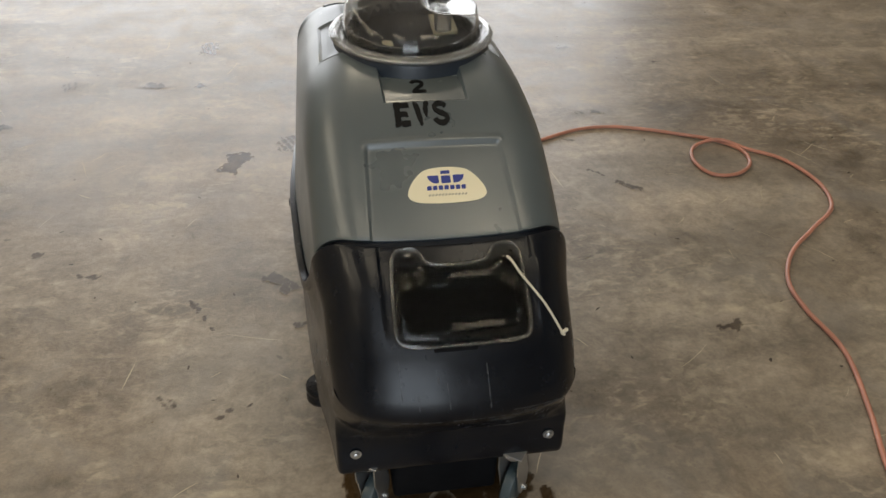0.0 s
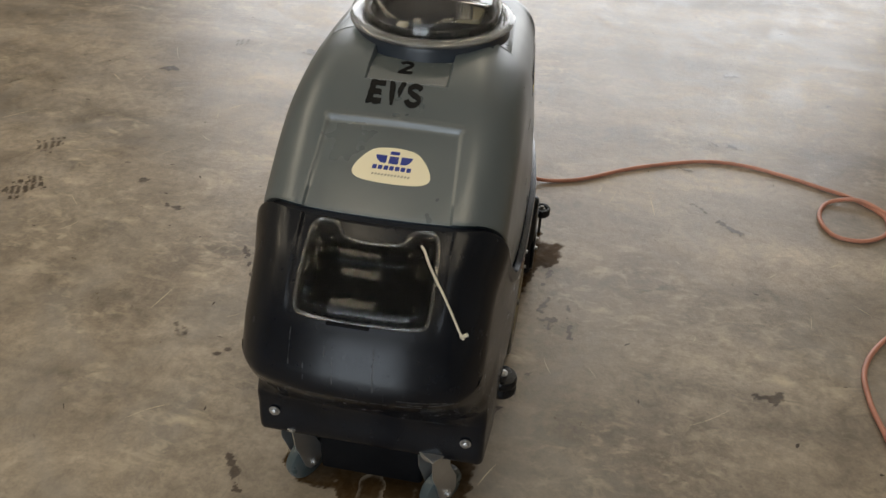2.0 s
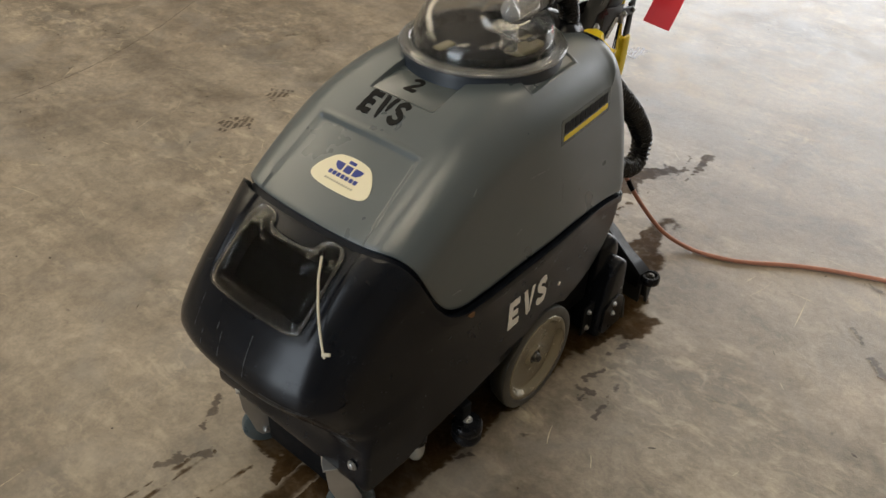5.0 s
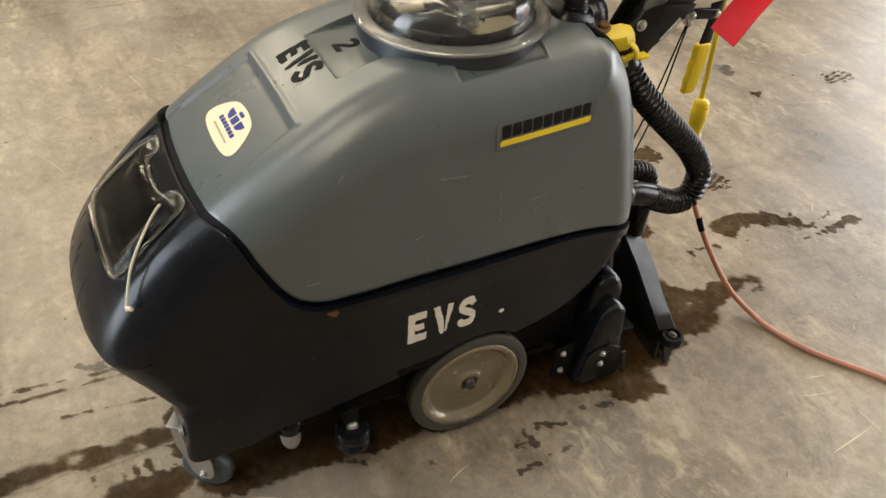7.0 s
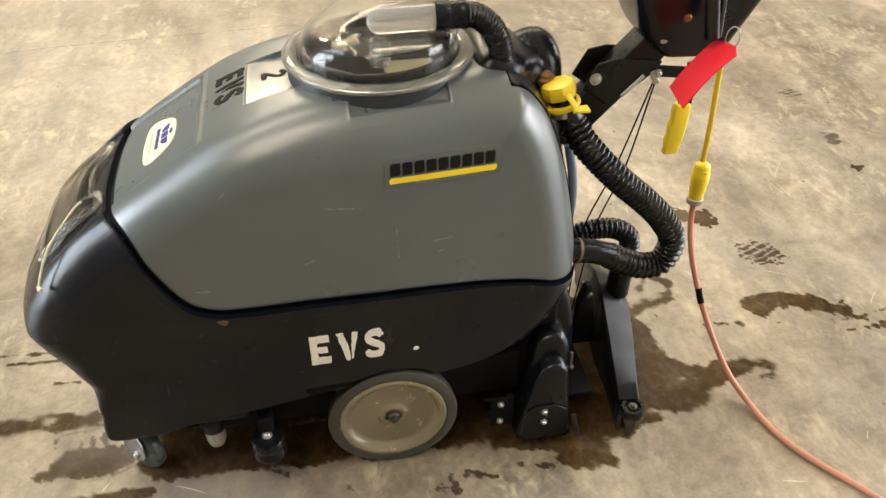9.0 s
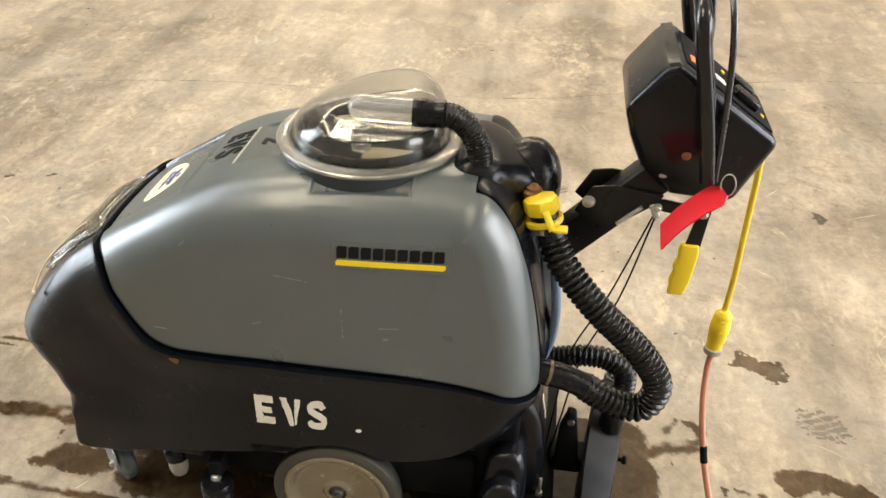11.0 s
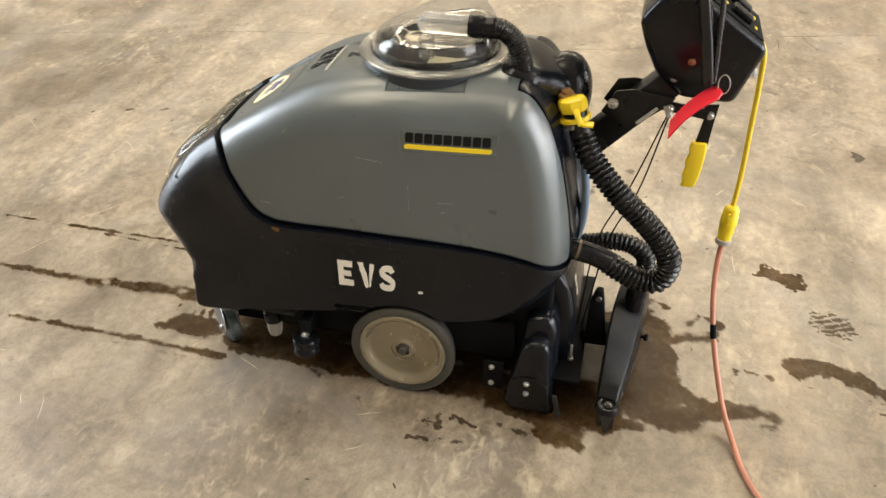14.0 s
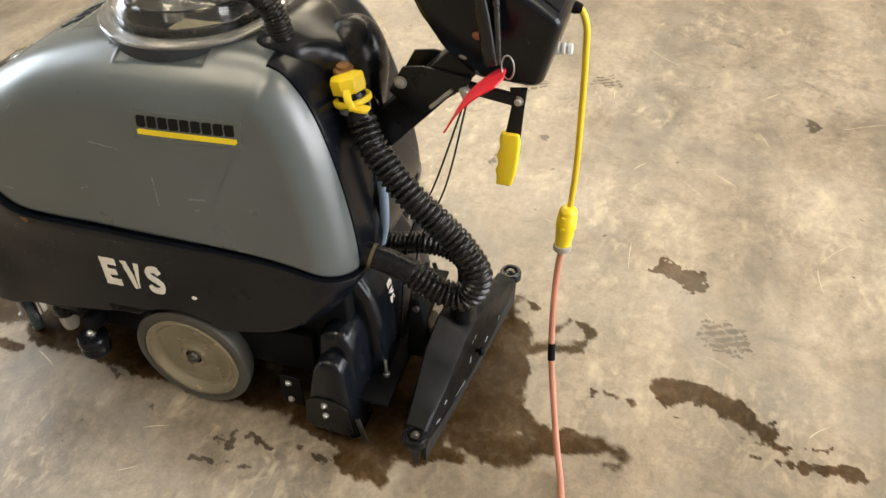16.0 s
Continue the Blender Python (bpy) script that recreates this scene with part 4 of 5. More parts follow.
decal("print_bar", [rect(-0.037 + 0.0063 * i, 1.182, -0.0324 + 0.0063 * i, 1.1865) for i in range(12)], on_label, tank_tree, (0, 0, -1), FADED, sticker, 0.0024, 0.003)


def on_side(u, v):
    """Along the near side, u as y and v as height."""
    return (0.9, u, v)


# model plate on the side: dark blocks in place of its lettering, over a yellow bar
decal("sticker_film", [rect(1.633, 0.700, 1.838, 0.752)], on_side, tank_tree, (-1, 0, 0), FILM, upper_tank, 0.0008, 0.006, label="clear sticker film")
decal("model_bar", [rect(1.641, 0.708, 1.828, 0.7185)], on_side, tank_tree, (-1, 0, 0), YELLOW, upper_tank, 0.0016, label="yellow stripe of the model sticker")
decal("model_print", [rect(1.643 + i * 0.0206, 0.7225, 1.6605 + i * 0.0206, 0.7445) for i in range(9)], on_side, tank_tree, (-1, 0, 0), INK, upper_tank, 0.0016, label="dark print of the model sticker")

# small ragged orange-brown spot just below the joint
decal("brown_spot", [[(1.332 + 0.008 * math.cos(a) * (1 + 0.3 * math.sin(3 * a)), 0.474 + 0.006 * math.sin(a)) for a in np.linspace(0, 2 * math.pi, 14, endpoint=False)]], on_side, base_tree, (-1, 0, 0), RUST, lower_tank, step=0.003, ragged=0.003)
# painted letters on the base
decal("painted_letters", word("EvS", 1.473, 0.331, 0.073, 0.046, 0.014), on_side, base_tree, (-1, 0, 0), WHITE, lower_tank, step=0.0025, label="white brush-painted letters E V S", ragged=0.0016)
decal("paint_spot", [[(1.674 + 0.006 * math.cos(a), 0.336 + 0.0045 * math.sin(a)) for a in np.linspace(0, 2 * math.pi, 12, endpoint=False)]], on_side, base_tree, (-1, 0, 0), WHITE, lower_tank, step=0.003)

# scuffs on the grey side and along the nose
for y, z, y2, z2, w in ((1.529, 0.675, 1.590, 0.669, 0.0022), (1.485, 0.569, 1.501, 0.575, 0.002), (1.714, 0.583, 1.749, 0.585, 0.0025), (1.722, 0.560, 1.732, 0.562, 0.004), (1.648, 0.62, 1.650, 0.56, 0.0012), (1.292, 0.534, 1.317, 0.533, 0.0022), (1.36, 0.71, 1.372, 0.722, 0.0015)):
    decal("scuff", [stroke(y, z, y2, z2, w)], on_side, tank_tree, (-1, 0, 0), RUB, upper_tank, 0.0006, 0.0015, ragged=0.0012)
for x, z, x2, z2, w in ((0.12, 0.424, 0.19, 0.426, 0.0018), (0.21, 0.426, 0.30, 0.425, 0.0022), (0.315, 0.424, 0.36, 0.420, 0.0025), (0.335, 0.429, 0.362, 0.427, 0.003), (0.20, 0.50, 0.205, 0.45, 0.0012), (0.27, 0.52, 0.275, 0.45, 0.0012), (0.15, 0.48, 0.152, 0.45, 0.0014), (0.315, 0.438, 0.40, 0.432, 0.0022), (0.37, 0.426, 0.412, 0.428, 0.003), (0.12, 0.53, 0.123, 0.47, 0.0012), (0.185, 0.51, 0.187, 0.46, 0.0012)):
    decal("scuff", [stroke(x, z, x2, z2, w)], lambda u, v: (u, 0.5, v), base_tree, (0, 1, 0), WORN, lower_tank, 0.0006, 0.0015, ragged=0.0014)

# front panel bolts
for x in (0.045, 0.429):
    hex_bolt("bolt", (x, 1.0595, 0.236), (0, -1, 0), 0.0075, lower_tank)

# clear window cover on the front of the base
fp = spline([(y, z) for y, z, _, _ in BODY], 0.004, True)
fp = fp[(fp[:, 0] < 1.2) & (fp[:, 1] > 0.44) & (fp[:, 1] < 0.7)]
fp = fp[np.argsort(fp[:, 1])]


def front_point(x, z, off):
    y = np.interp(z, fp[:, 1], fp[:, 0])
    g = (np.interp(z + 0.01, fp[:, 1], fp[:, 0]) - np.interp(z - 0.01, fp[:, 1], fp[:, 0])) / 0.02
    nrm = np.array((0, -1.0, g)) / math.hypot(1, g)
    p = np.array((mid(y) + x, y + 0.016 * (x / 0.24) ** 2 + nose_back(x, y, z), z))
    return p + nrm * off


def window_outline():
    """Rounded cover with a notch in its upper edge."""
    o = [(-0.111, 0.562), (-0.108, 0.552), (-0.098, 0.547), (0.112, 0.547), (0.121, 0.552), (0.124, 0.562), (0.122, 0.636), (0.119, 0.646), (0.109, 0.652), (0.078, 0.652), (0.070, 0.648), (0.062, 0.640), (-0.046, 0.640), (-0.054, 0.648), (-0.062, 0.652), (-0.093, 0.652), (-0.103, 0.646), (-0.107, 0.636)]
    return o


wv, wf, wc = dense(window_outline(), 0.005)
oo = np.array(window_outline())


def edge_gap(p):
    d = 9.0
    for a, b in zip(oo, np.roll(oo, -1, 0)):
        e = b - a
        t = np.clip((p - a) @ e / (e @ e), 0, 1)
        d = min(d, np.linalg.norm(p - a - t * e))
    return d


outer = [front_point(p[0], p[1], -0.003 + 0.013 * math.sqrt(max(0.0, 1 - (1 - min(1, edge_gap(p) / 0.014)) ** 2)) - 0.004 * smooth01((edge_gap(p) - 0.016) / 0.012)) for p in wv]
innr = [front_point(p[0], p[1], -0.0065 + 0.0125 * math.sqrt(max(0.0, 1 - (1 - min(1, edge_gap(p) / 0.014)) ** 2)) - 0.004 * smooth01((edge_gap(p) - 0.016) / 0.012)) for p in wv]
nw = len(outer)
wfaces = [f[::-1] for f in wf] + [tuple(i + nw for i in f) for f in wf] + [(a, b, b + nw, a + nw) for a, b in wc]
bm = bmesh.new()
vs = [bm.verts.new(p) for p in outer + innr]
for f in wfaces:
    bm.faces.new([vs[i] for i in f])
window = part("window_cover", bm, clear_plastic("window_plastic", (0.70, 0.70, 0.67), 0.01, 0.0, 1.23, 0.03), lower_tank, "clear moulded inspection cover", True, 60)
edge = spline([front_point(x, z, 0.0045) for x, z in window_outline()], 0.006, True)
v, f = sweep(edge, 0.0030, 10, False)
mesh_part("cover_edge", v, f, clear_plastic("edge_plastic", (0.90, 0.89, 0.85), 0.02, 0.02), window, "thick clear edge of the cover", True, 60)
# near-black sheet across the recess; its colour stands in for the shade inside
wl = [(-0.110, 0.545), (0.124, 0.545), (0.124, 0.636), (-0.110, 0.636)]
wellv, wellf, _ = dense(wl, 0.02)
mesh_part("window_shade_sheet", [front_point(p[0], p[1], -0.030) for p in wellv], [f[::-1] for f in wellf], plastic("window_shade_black", (0.002, 0.0022, 0.003), 0.9, 0.1, 0.2, 0.05), lower_tank, "near-black sheet standing in for the shade behind the window", False)
part("latch_slot", rbox(front_point(-0.012, 0.5415, 0.001), (0.075, 0.006, 0.007), 0.002, Matrix.Rotation(radians(-35), 4, "X")), MATT, lower_tank, "dark latch slot")
tube_part("string", [front_point(0.094, 0.637, 0.016), front_point(0.100, 0.633, 0.018), front_point(0.112, 0.62, 0.016), front_point(0.150, 0.58, 0.016), front_point(0.178, 0.540, 0.007), front_point(0.184, 0.532, 0.005)], 0.0022, STRING, lower_tank, "off-white tie string", 0.006, 8)
tube_part("string_knot", [front_point(0.178, 0.536, 0.006), front_point(0.190, 0.538, 0.005)], 0.0035, STRING, lower_tank, "", 0.004, 8)

# collar, dark bowl and clear lid on the tank
lathe_part("lid_collar", [(0.137, -0.06), (0.164, -0.06), (0.164, -0.004), (0.162, 0.004), (0.156, 0.007), (0.146, 0.006), (0.139, 0.004), (0.136, 0.0)], (LID[0], LID[1], 0.834), (0, 0, 1), COLLAR, upper_tank, "blue-grey rim under the lid", 72, True)
lathe_part("mouth_ring", [(0.124, -0.004), (0.134, -0.006), (0.1355, 0.004), (0.134, 0.020), (0.128, 0.021), (0.124, 0.012)], (LID[0], LID[1], 0.842), (0, 0, 1), SATIN, upper_tank, "black ring in the mouth of the tank", 60, True)
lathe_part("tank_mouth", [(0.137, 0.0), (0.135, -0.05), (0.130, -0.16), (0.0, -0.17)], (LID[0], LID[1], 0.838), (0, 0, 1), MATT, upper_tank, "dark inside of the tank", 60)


def lid_height(x, y):
    """Height of the clear lid above its flange: low in front, humped behind, with a trough for the elbow."""
    r = math.hypot(x, y)
    k = min(1.0, r / 0.143)
    rise = (1 - k ** 12) ** 0.5 if k < 1 else 0.0
    h = rise * float(np.interp(y, [-0.145, -0.09, -0.03, 0.03, 0.09, 0.13], [0.041, 0.053, 0.072, 0.089, 0.099, 0.095]))
    # low shelf for the elbow, from the middle to the back on the near side
    dx = max(0.0, 0.066 - x)
    dy = max(0.0, -0.015 - y)
    d = math.hypot(dx, dy)
    cut = float(smooth01((0.056 - d) / 0.030))
    floor_ = min(h, 0.050)
    return h * (1 - cut) + floor_ * cut


lidv, lidf, N = [], [], 160
radii = [0.0] + [0.004 * i for i in range(1, 32)] + [0.128, 0.133, 0.137, 0.140, 0.142, 0.143, 0.146, 0.155, 0.164, 0.166]
for layer, dz in ((0, 0.0), (1, -0.0035)):
    for r in radii:
        for s in range(N):
            a = 2 * math.pi * s / N
            x, y = r * math.cos(a), r * math.sin(a)
            h = lid_height(x, y)
            if r > 0.1435:
                h = 0.004 if r < 0.160 else 0.002
            lidv.append((LID[0] + x * (1 - 0.012 * layer), LID[1] + y * (1 - 0.012 * layer), 0.848 + h + dz))
R_ = len(radii)
for layer in (0, 1):
    for i in range(R_ - 1):
        for s in range(N):
            a, b = (layer * R_ + i) * N + s, (layer * R_ + i) * N + (s + 1) % N
            f = (a, b, b + N, a + N)
            lidf.append(f[::-1] if layer == 0 else f)
for s in range(N):
    a, b = (R_ - 1) * N + s, (R_ - 1) * N + (s + 1) % N
    lidf.append((a, b, b + R_ * N, a + R_ * N))
bm = bmesh.new()
vs = [bm.verts.new(p) for p in lidv]
for f in lidf:
    bm.faces.new([vs[i] for i in f])
bmesh.ops.remove_doubles(bm, verts=bm.verts, dist=1e-5)
lid = part("lid", bm, CLEAR, machine, "clear plastic dome lid", True, 50)
lathe_part("lid_rim", [(0.146, 0.0), (0.168, -0.004), (0.171, -0.002), (0.1715, 0.003), (0.168, 0.0065), (0.160, 0.0085), (0.150, 0.008), (0.146, 0.005)], (LID[0], LID[1], 0.8465), (0, 0, 1), clear_plastic("hazy_rim_plastic", (0.80, 0.80, 0.77), 0.10, 0.10), lid, "hazy clear flange of the lid", 80, True)
EX = 0.292
v, f = sweep(spline([(EX, 1.632, 0.928), (EX, 1.70, 0.928), (EX, 1.758, 0.928)], 0.003), lambda s: 0.0225 * math.sqrt(max(0.02, 1 - (1 - min(1, s / 0.022)) ** 2)), 24)
bm = bmesh.new()
vs = [bm.verts.new(p) for p in v]
for g in f:
    bm.faces.new([vs[i] for i in g])
part("elbow", bm, clear_plastic("clear_elbow_plastic", (0.93, 0.93, 0.9), 0.06, 0.2), lid, "clear plastic elbow pipe", True, 60)
lathe_part("elbow_stub", [(0.013, 0.0), (0.018, 0.0), (0.018, 0.04), (0.013, 0.04)], (EX, 1.652, 0.852), (0, 0, 1), clear_plastic("clear_stub_plastic", (0.93, 0.93, 0.9), 0.06, 0.15), lid, "clear pipe stub under the elbow", 28, True)
part("float_block", rbox((0.30, 1.70, 0.838), (0.05, 0.085, 0.022), 0.004), IVORY, lid, "ivory plastic float block")
part("float_block", rbox((0.172, 1.60, 0.828), (0.022, 0.05, 0.03), 0.004), IVORY, lid, "ivory plastic float block")

# vacuum hose from the lid into the motor cover
hose = tube_part("lid_hose", [(EX, 1.795, 0.928), (EX + 0.001, 1.817, 0.925), (EX + 0.002, 1.842, 0.906), (EX + 0.003, 1.859, 0.874), (EX + 0.003, 1.866, 0.83), (EX + 0.003, 1.866, 0.80)], ribbed(0.0225, 0.0022, 0.0058), HOSE, machine, "black ribbed vacuum hose", 0.0011, 18)
lathe_part("hose_cuff", [(0.019, 0), (0.0245, 0), (0.025, 0.003), (0.025, 0.022), (0.0235, 0.024), (0.0235, 0.046), (0.0245, 0.048), (0.0245, 0.054), (0.019, 0.055)], (EX, 1.746, 0.928), (0, 1, 0), SATIN, hose, "smooth black hose cuff", 28)

# motor cover behind the tank
COVER = [(1.800, 0.78, 0.03, 0.004), (1.815, 0.842, 0.03, 0.006), (1.843, 0.862, 0.035, 0.008), (1.882, 0.858, 0.04, 0.01), (1.920, 0.838, 0.045, 0.01), (1.955, 0.815, 0.05, 0.012),
         (1.985, 0.75, 0.05, 0.012), (2.010, 0.64, 0.05, 0.012), (2.022, 0.54, 0.05, 0.012), (2.024, 0.44, 0.045, 0.01), (2.010, 0.41, 0.03, 0.004), (1.950, 0.42, 0.02, 0.0), (1.900, 0.55, 0.02, 0.0), (1.850, 0.70, 0.02, 0.0)]
cv, cn, ct = pillow(COVER, lambda y, z: 0.118 - 0.012 * smooth01((z - 0.60) / 0.16) - 0.062 * smooth01((y - 1.875) / 0.07) * smooth01((z - 0.45) / 0.15), (1.93, 0.66), 0.012, 10, 8, 6)
cover = mesh_part("motor_cover", cv + askew(cv) + np.outer(0.018 * (cv[:, 1] - 1.06), (1, 0, 0)), ct, BLACK, machine, "black moulded motor cover", True, 60)
bm = bmesh.new()
bmesh.ops.create_uvsphere(bm, u_segments=36, v_segments=20, radius=1.0)
for vv in bm.verts:
    x, y, z = vv.co
    vv.co = (x * 0.068, y * (0.062 if y > 0 else 0.08), z * (0.098 if z > 0 else 0.24))
bmesh.ops.transform(bm, matrix=Matrix.Translation((0.188, 1.947, 0.750)) @ Matrix.Rotation(radians(-6), 4, "X"), verts=bm.verts)
part("exhaust_bulge", bm, SATIN, cover, "rounded black exhaust bulge", True, 0)
tube_part("side_trim", [(0.276, 2.012, 0.64), (0.284, 2.022, 0.58), (0.288, 2.026, 0.52), (0.286, 2.022, 0.46), (0.280, 2.010, 0.41)], 0.0095, PALEBLUE, cover, "pale blue plastic trim strip", 0.01, 10)

# drain hose with its yellow cap
HX = 0.342
D = [(0.296, 1.986, 0.745), (0.303, 2.000, 0.714), (0.318, 2.020, 0.678), (0.332, 2.060, 0.630), (HX, 2.110, 0.580), (HX, 2.160, 0.533), (HX, 2.205, 0.482), (HX + 0.004, 2.232, 0.430), (HX + 0.008, 2.214, 0.378), (HX + 0.01, 2.175, 0.374), (HX + 0.01, 2.13, 0.392), (HX + 0.01, 2.09, 0.416)]
rib_ = ribbed(0.0285, 0.0055, 0.0125)
drain = tube_part("drain_hose", D, lambda s: 0.0245 if s < 0.036 else 0.0245 + (rib_(s) - 0.0245) * min(1.0, (s - 0.036) / 0.006), HOSE, machine, "black corrugated drain hose bent in a loop", 0.0016, 22)
tube_part("hose_end", [(0.352, 2.10, 0.412), (0.355, 2.06, 0.430), (0.357, 2.02, 0.440), (0.357, 1.985, 0.445)], 0.025, SATIN, drain, "smooth black hose end", 0.006, 24)
tube_part("hose_clamp", [(0.3567, 2.026, 0.439), (0.357, 2.020, 0.4405)], 0.0260, plastic("tarnished_brass", (0.17, 0.135, 0.085), 0.35, 0.1, 0.2, 0.5, 0.7), drain, "tarnished hose clamp", 0.004, 24)
lathe_part("hose_neck", [(0.022, -0.02), (0.026, -0.02), (0.026, 0.012), (0.023, 0.014), (0.023, 0.03)], (0.294, 1.985, 0.745), (-0.12, -0.25, 0.93), SATIN, drain, "", 28)
CA = Vector((-0.1, -0.25, 0.95)).normalized()
CB = Vector((0.292, 1.982, 0.749))
cap = lathe_part("drain_cap", [(0.031, 0.010), (0.032, 0.013), (0.032, 0.032), (0.030, 0.036), (0.020, 0.038), (0, 0.0385)], CB, CA, YELLOW, drain, "yellow screw cap with a strap", 8, angle=25)
lathe_part("cap_collar", [(0.024, -0.012), (0.034, -0.012), (0.035, -0.010), (0.035, -0.004), (0.034, -0.002), (0.024, -0.002)], CB, CA, YELLOW, cap, "", 32)
lathe_part("cap_throat", [(0.024, -0.004), (0.024, 0.012)], CB, CA, MATT, cap, "", 24)
lathe_part("neck_clamp", [(0.024, -0.026), (0.0285, -0.026), (0.0285, -0.016), (0.024, -0.016)], CB, CA, ZINC, drain, "zinc clamp under the cap", 32, True)
tube_part("cap_strap", [CB + CA * 0.025 + Vector((0.028, 0.010, 0)), CB + CA * 0.012 + Vector((0.040, 0.014, 0)), CB - CA * 0.006 + Vector((0.036, 0.016, 0))], 0.007, YELLOW, cap, "", 0.004, 10, flat=0.4)
part("strap_tab", rbox(CB - CA * 0.006 + Vector((0.030, 0.030, 0)), (0.022, 0.026, 0.006), 0.002), YELLOW, cap)
lathe_part("old_fitting", [(0.014, -0.06), (0.014, -0.002), (0.018, 0), (0.019, 0.004), (0.019, 0.010), (0.013, 0.013), (0.012, 0.018), (0.006, 0.02), (0, 0.017)], (0.262, 1.957, 0.774), (0.15, 0.05, 1), RUST, cover, "rusty brass fitting", 14)

# second hose, from the tank down to the squeegee head
second = tube_part("squeegee_hose", [(0.25, 2.00, 0.382), (0.25, 2.045, 0.392), (0.25, 2.095, 0.404), (0.25, 2.145, 0.400), (0.25, 2.180, 0.374), (0.25, 2.186, 0.330), (0.25, 2.180, 0.290)], ribbed(0.0235, 0.004, 0.0105), HOSE, machine, "black corrugated squeegee hose", 0.0014, 20)
tube_part("pipe_end", [(0.25, 2.181, 0.30), (0.25, 2.176, 0.26), (0.25, 2.174, 0.215)], 0.0265, SATIN, second, "smooth black pipe end", 0.008, 24)

# wheels


def wheel(x, s):
    """A drive wheel: s is +1 where its outer face looks toward +x."""
    R = 0.1355
    rim = lathe_part("wheel", [(0.0, -0.010), (0.017, -0.010), (0.019, -0.003), (0.026, -0.002), (0.029, -0.004), (0.031, -0.007), (0.036, -0.008), (0.082, -0.009), (0.088, -0.0075), (0.093, -0.003), (0.098, 0.004), (0.103, 0.007), (0.109, 0.0072), (0.1125, 0.005), (0.1135, 0.001), (0.1135, -0.045), (0, -0.045)], (x, HUB[0], HUB[1]), (s, 0, 0), RIM, machine, "beige-painted steel wheel with grey tyre", 72, angle=60)
    lathe_part("tyre", [(0.1115, 0.002), (0.1135, 0.0060), (0.118, 0.0066), (0.128, 0.0058), (0.134, 0.0030), (R, -0.003), (0.1350, -0.010), (0.1320, -0.024), (0.126, -0.040), (0.112, -0.050), (0.110, -0.04)], (x, HUB[0], HUB[1]), (s, 0, 0), TYRE, rim, "worn grey rubber tyre", 72, True)
    lathe_part("axle_nut", [(0.015, -0.012), (0.015, -0.006), (0.0125, -0.004), (0.0125, 0.000), (0.011, 0.003), (0.0075, 0.004), (0.0075, 0.010), (0.0, 0.011)], (x, HUB[0], HUB[1]), (s, 0, 0), DULL, rim, "dull steel axle nut", 18, angle=30)
    return rim


wheel(0.468, 1)
wheel(-0.026, -1)

# chassis under the shells
part("chassis", rbox((CX, 1.57, 0.185), (0.40, 0.66, 0.11), 0.006), MATT, machine, "black steel chassis")
part("underbody", rbox((CX + 0.005, 1.48, 0.10), (0.22, 0.78, 0.11), 0.01), MATT, machine, "black underbody")
part("rear_deck", rbox((CX, 1.92, 0.25), (0.36, 0.12, 0.26), 0.01), MATT, machine, "black steel rear deck")
part("side_rail", rbox((0.440, 1.20, 0.188), (0.022, 0.26, 0.016), 0.003), PAINT, machine, "black steel edge strip")
for y in (1.10, 1.165):
    hex_bolt("bolt", (0.450, y, 0.190), (1, 0, 0.3), 0.006, machine)


# front casters
def caster(x, y, turn):
    m = Matrix.Translation((x, y, 0)) @ Matrix.Rotation(radians(turn), 4, "Z")

    def at(px, py, pz):
        return m @ Vector((px, py, pz))

    root = part("caster", rbox(at(0, 0, 0.190), (0.056, 0.05, 0.005), 0.001, Matrix.Rotation(radians(turn), 4, "Z")), ZINC, machine, "small zinc swivel caster")
    ax = m.to_3x3() @ Vector((1, 0, 0))
    lathe_part("caster_wheel", [(0.0, -0.014), (0.044, -0.014), (0.050, -0.010), (0.052, 0.0), (0.050, 0.010), (0.044, 0.014), (0.0, 0.014)], at(0, 0.028, 0.052), ax, CASTERGREY, root, "blue-grey caster wheel", 36)
    for sx in (-0.021, 0.021):
        bm = bmesh.new()
        o = [(-0.020, 0.188), (0.026, 0.188), (0.030, 0.14), (0.050, 0.090), (0.050, 0.054), (0.040, 0.038), (0.018, 0.038), (0.006, 0.054), (-0.006, 0.10), (-0.016, 0.13)]
        a = [bm.verts.new(at(sx - 0.0015, u, v)) for u, v in o]
        b = [bm.verts.new(at(sx + 0.0015, u, v)) for u, v in o]
        bm.faces.new(a)
        bm.faces.new(b[::-1])
        for i in range(len(o)):
            j = (i + 1) % len(o)
            bm.faces.new((a[i], b[i], b[j], a[j]))
        part("fork_side", bm, ZINC, root, "", False)
    lathe_part("swivel_ring", [(0.024, 0.0), (0.026, 0.003), (0.026, 0.009), (0.022, 0.012), (0, 0.012)], at(0, 0, 0.177), (0, 0, 1), ZINC, root, "", 24)
    hex_bolt("axle_bolt", at(0.0225, 0.028, 0.052), ax, 0.006, root)
    return root


caster(0.364, 1.070, -37)
caster(0.070, 1.085, -30)

# filter cup and bumper rollers under the side
cup = lathe_part("filter_cup", [(0.0, 0.078), (0.012, 0.079), (0.018, 0.085), (0.021, 0.10), (0.022, 0.135)], (0.418, 1.252, 0), (0, 0, 1), CUPCLEAR, machine, "cloudy plastic filter cup", 28)
lathe_part("cup_head", [(0.024, 0.130), (0.025, 0.134), (0.025, 0.155), (0.015, 0.165), (0.015, 0.20)], (0.418, 1.252, 0), (0, 0, 1), SATIN, cup, "", 24)
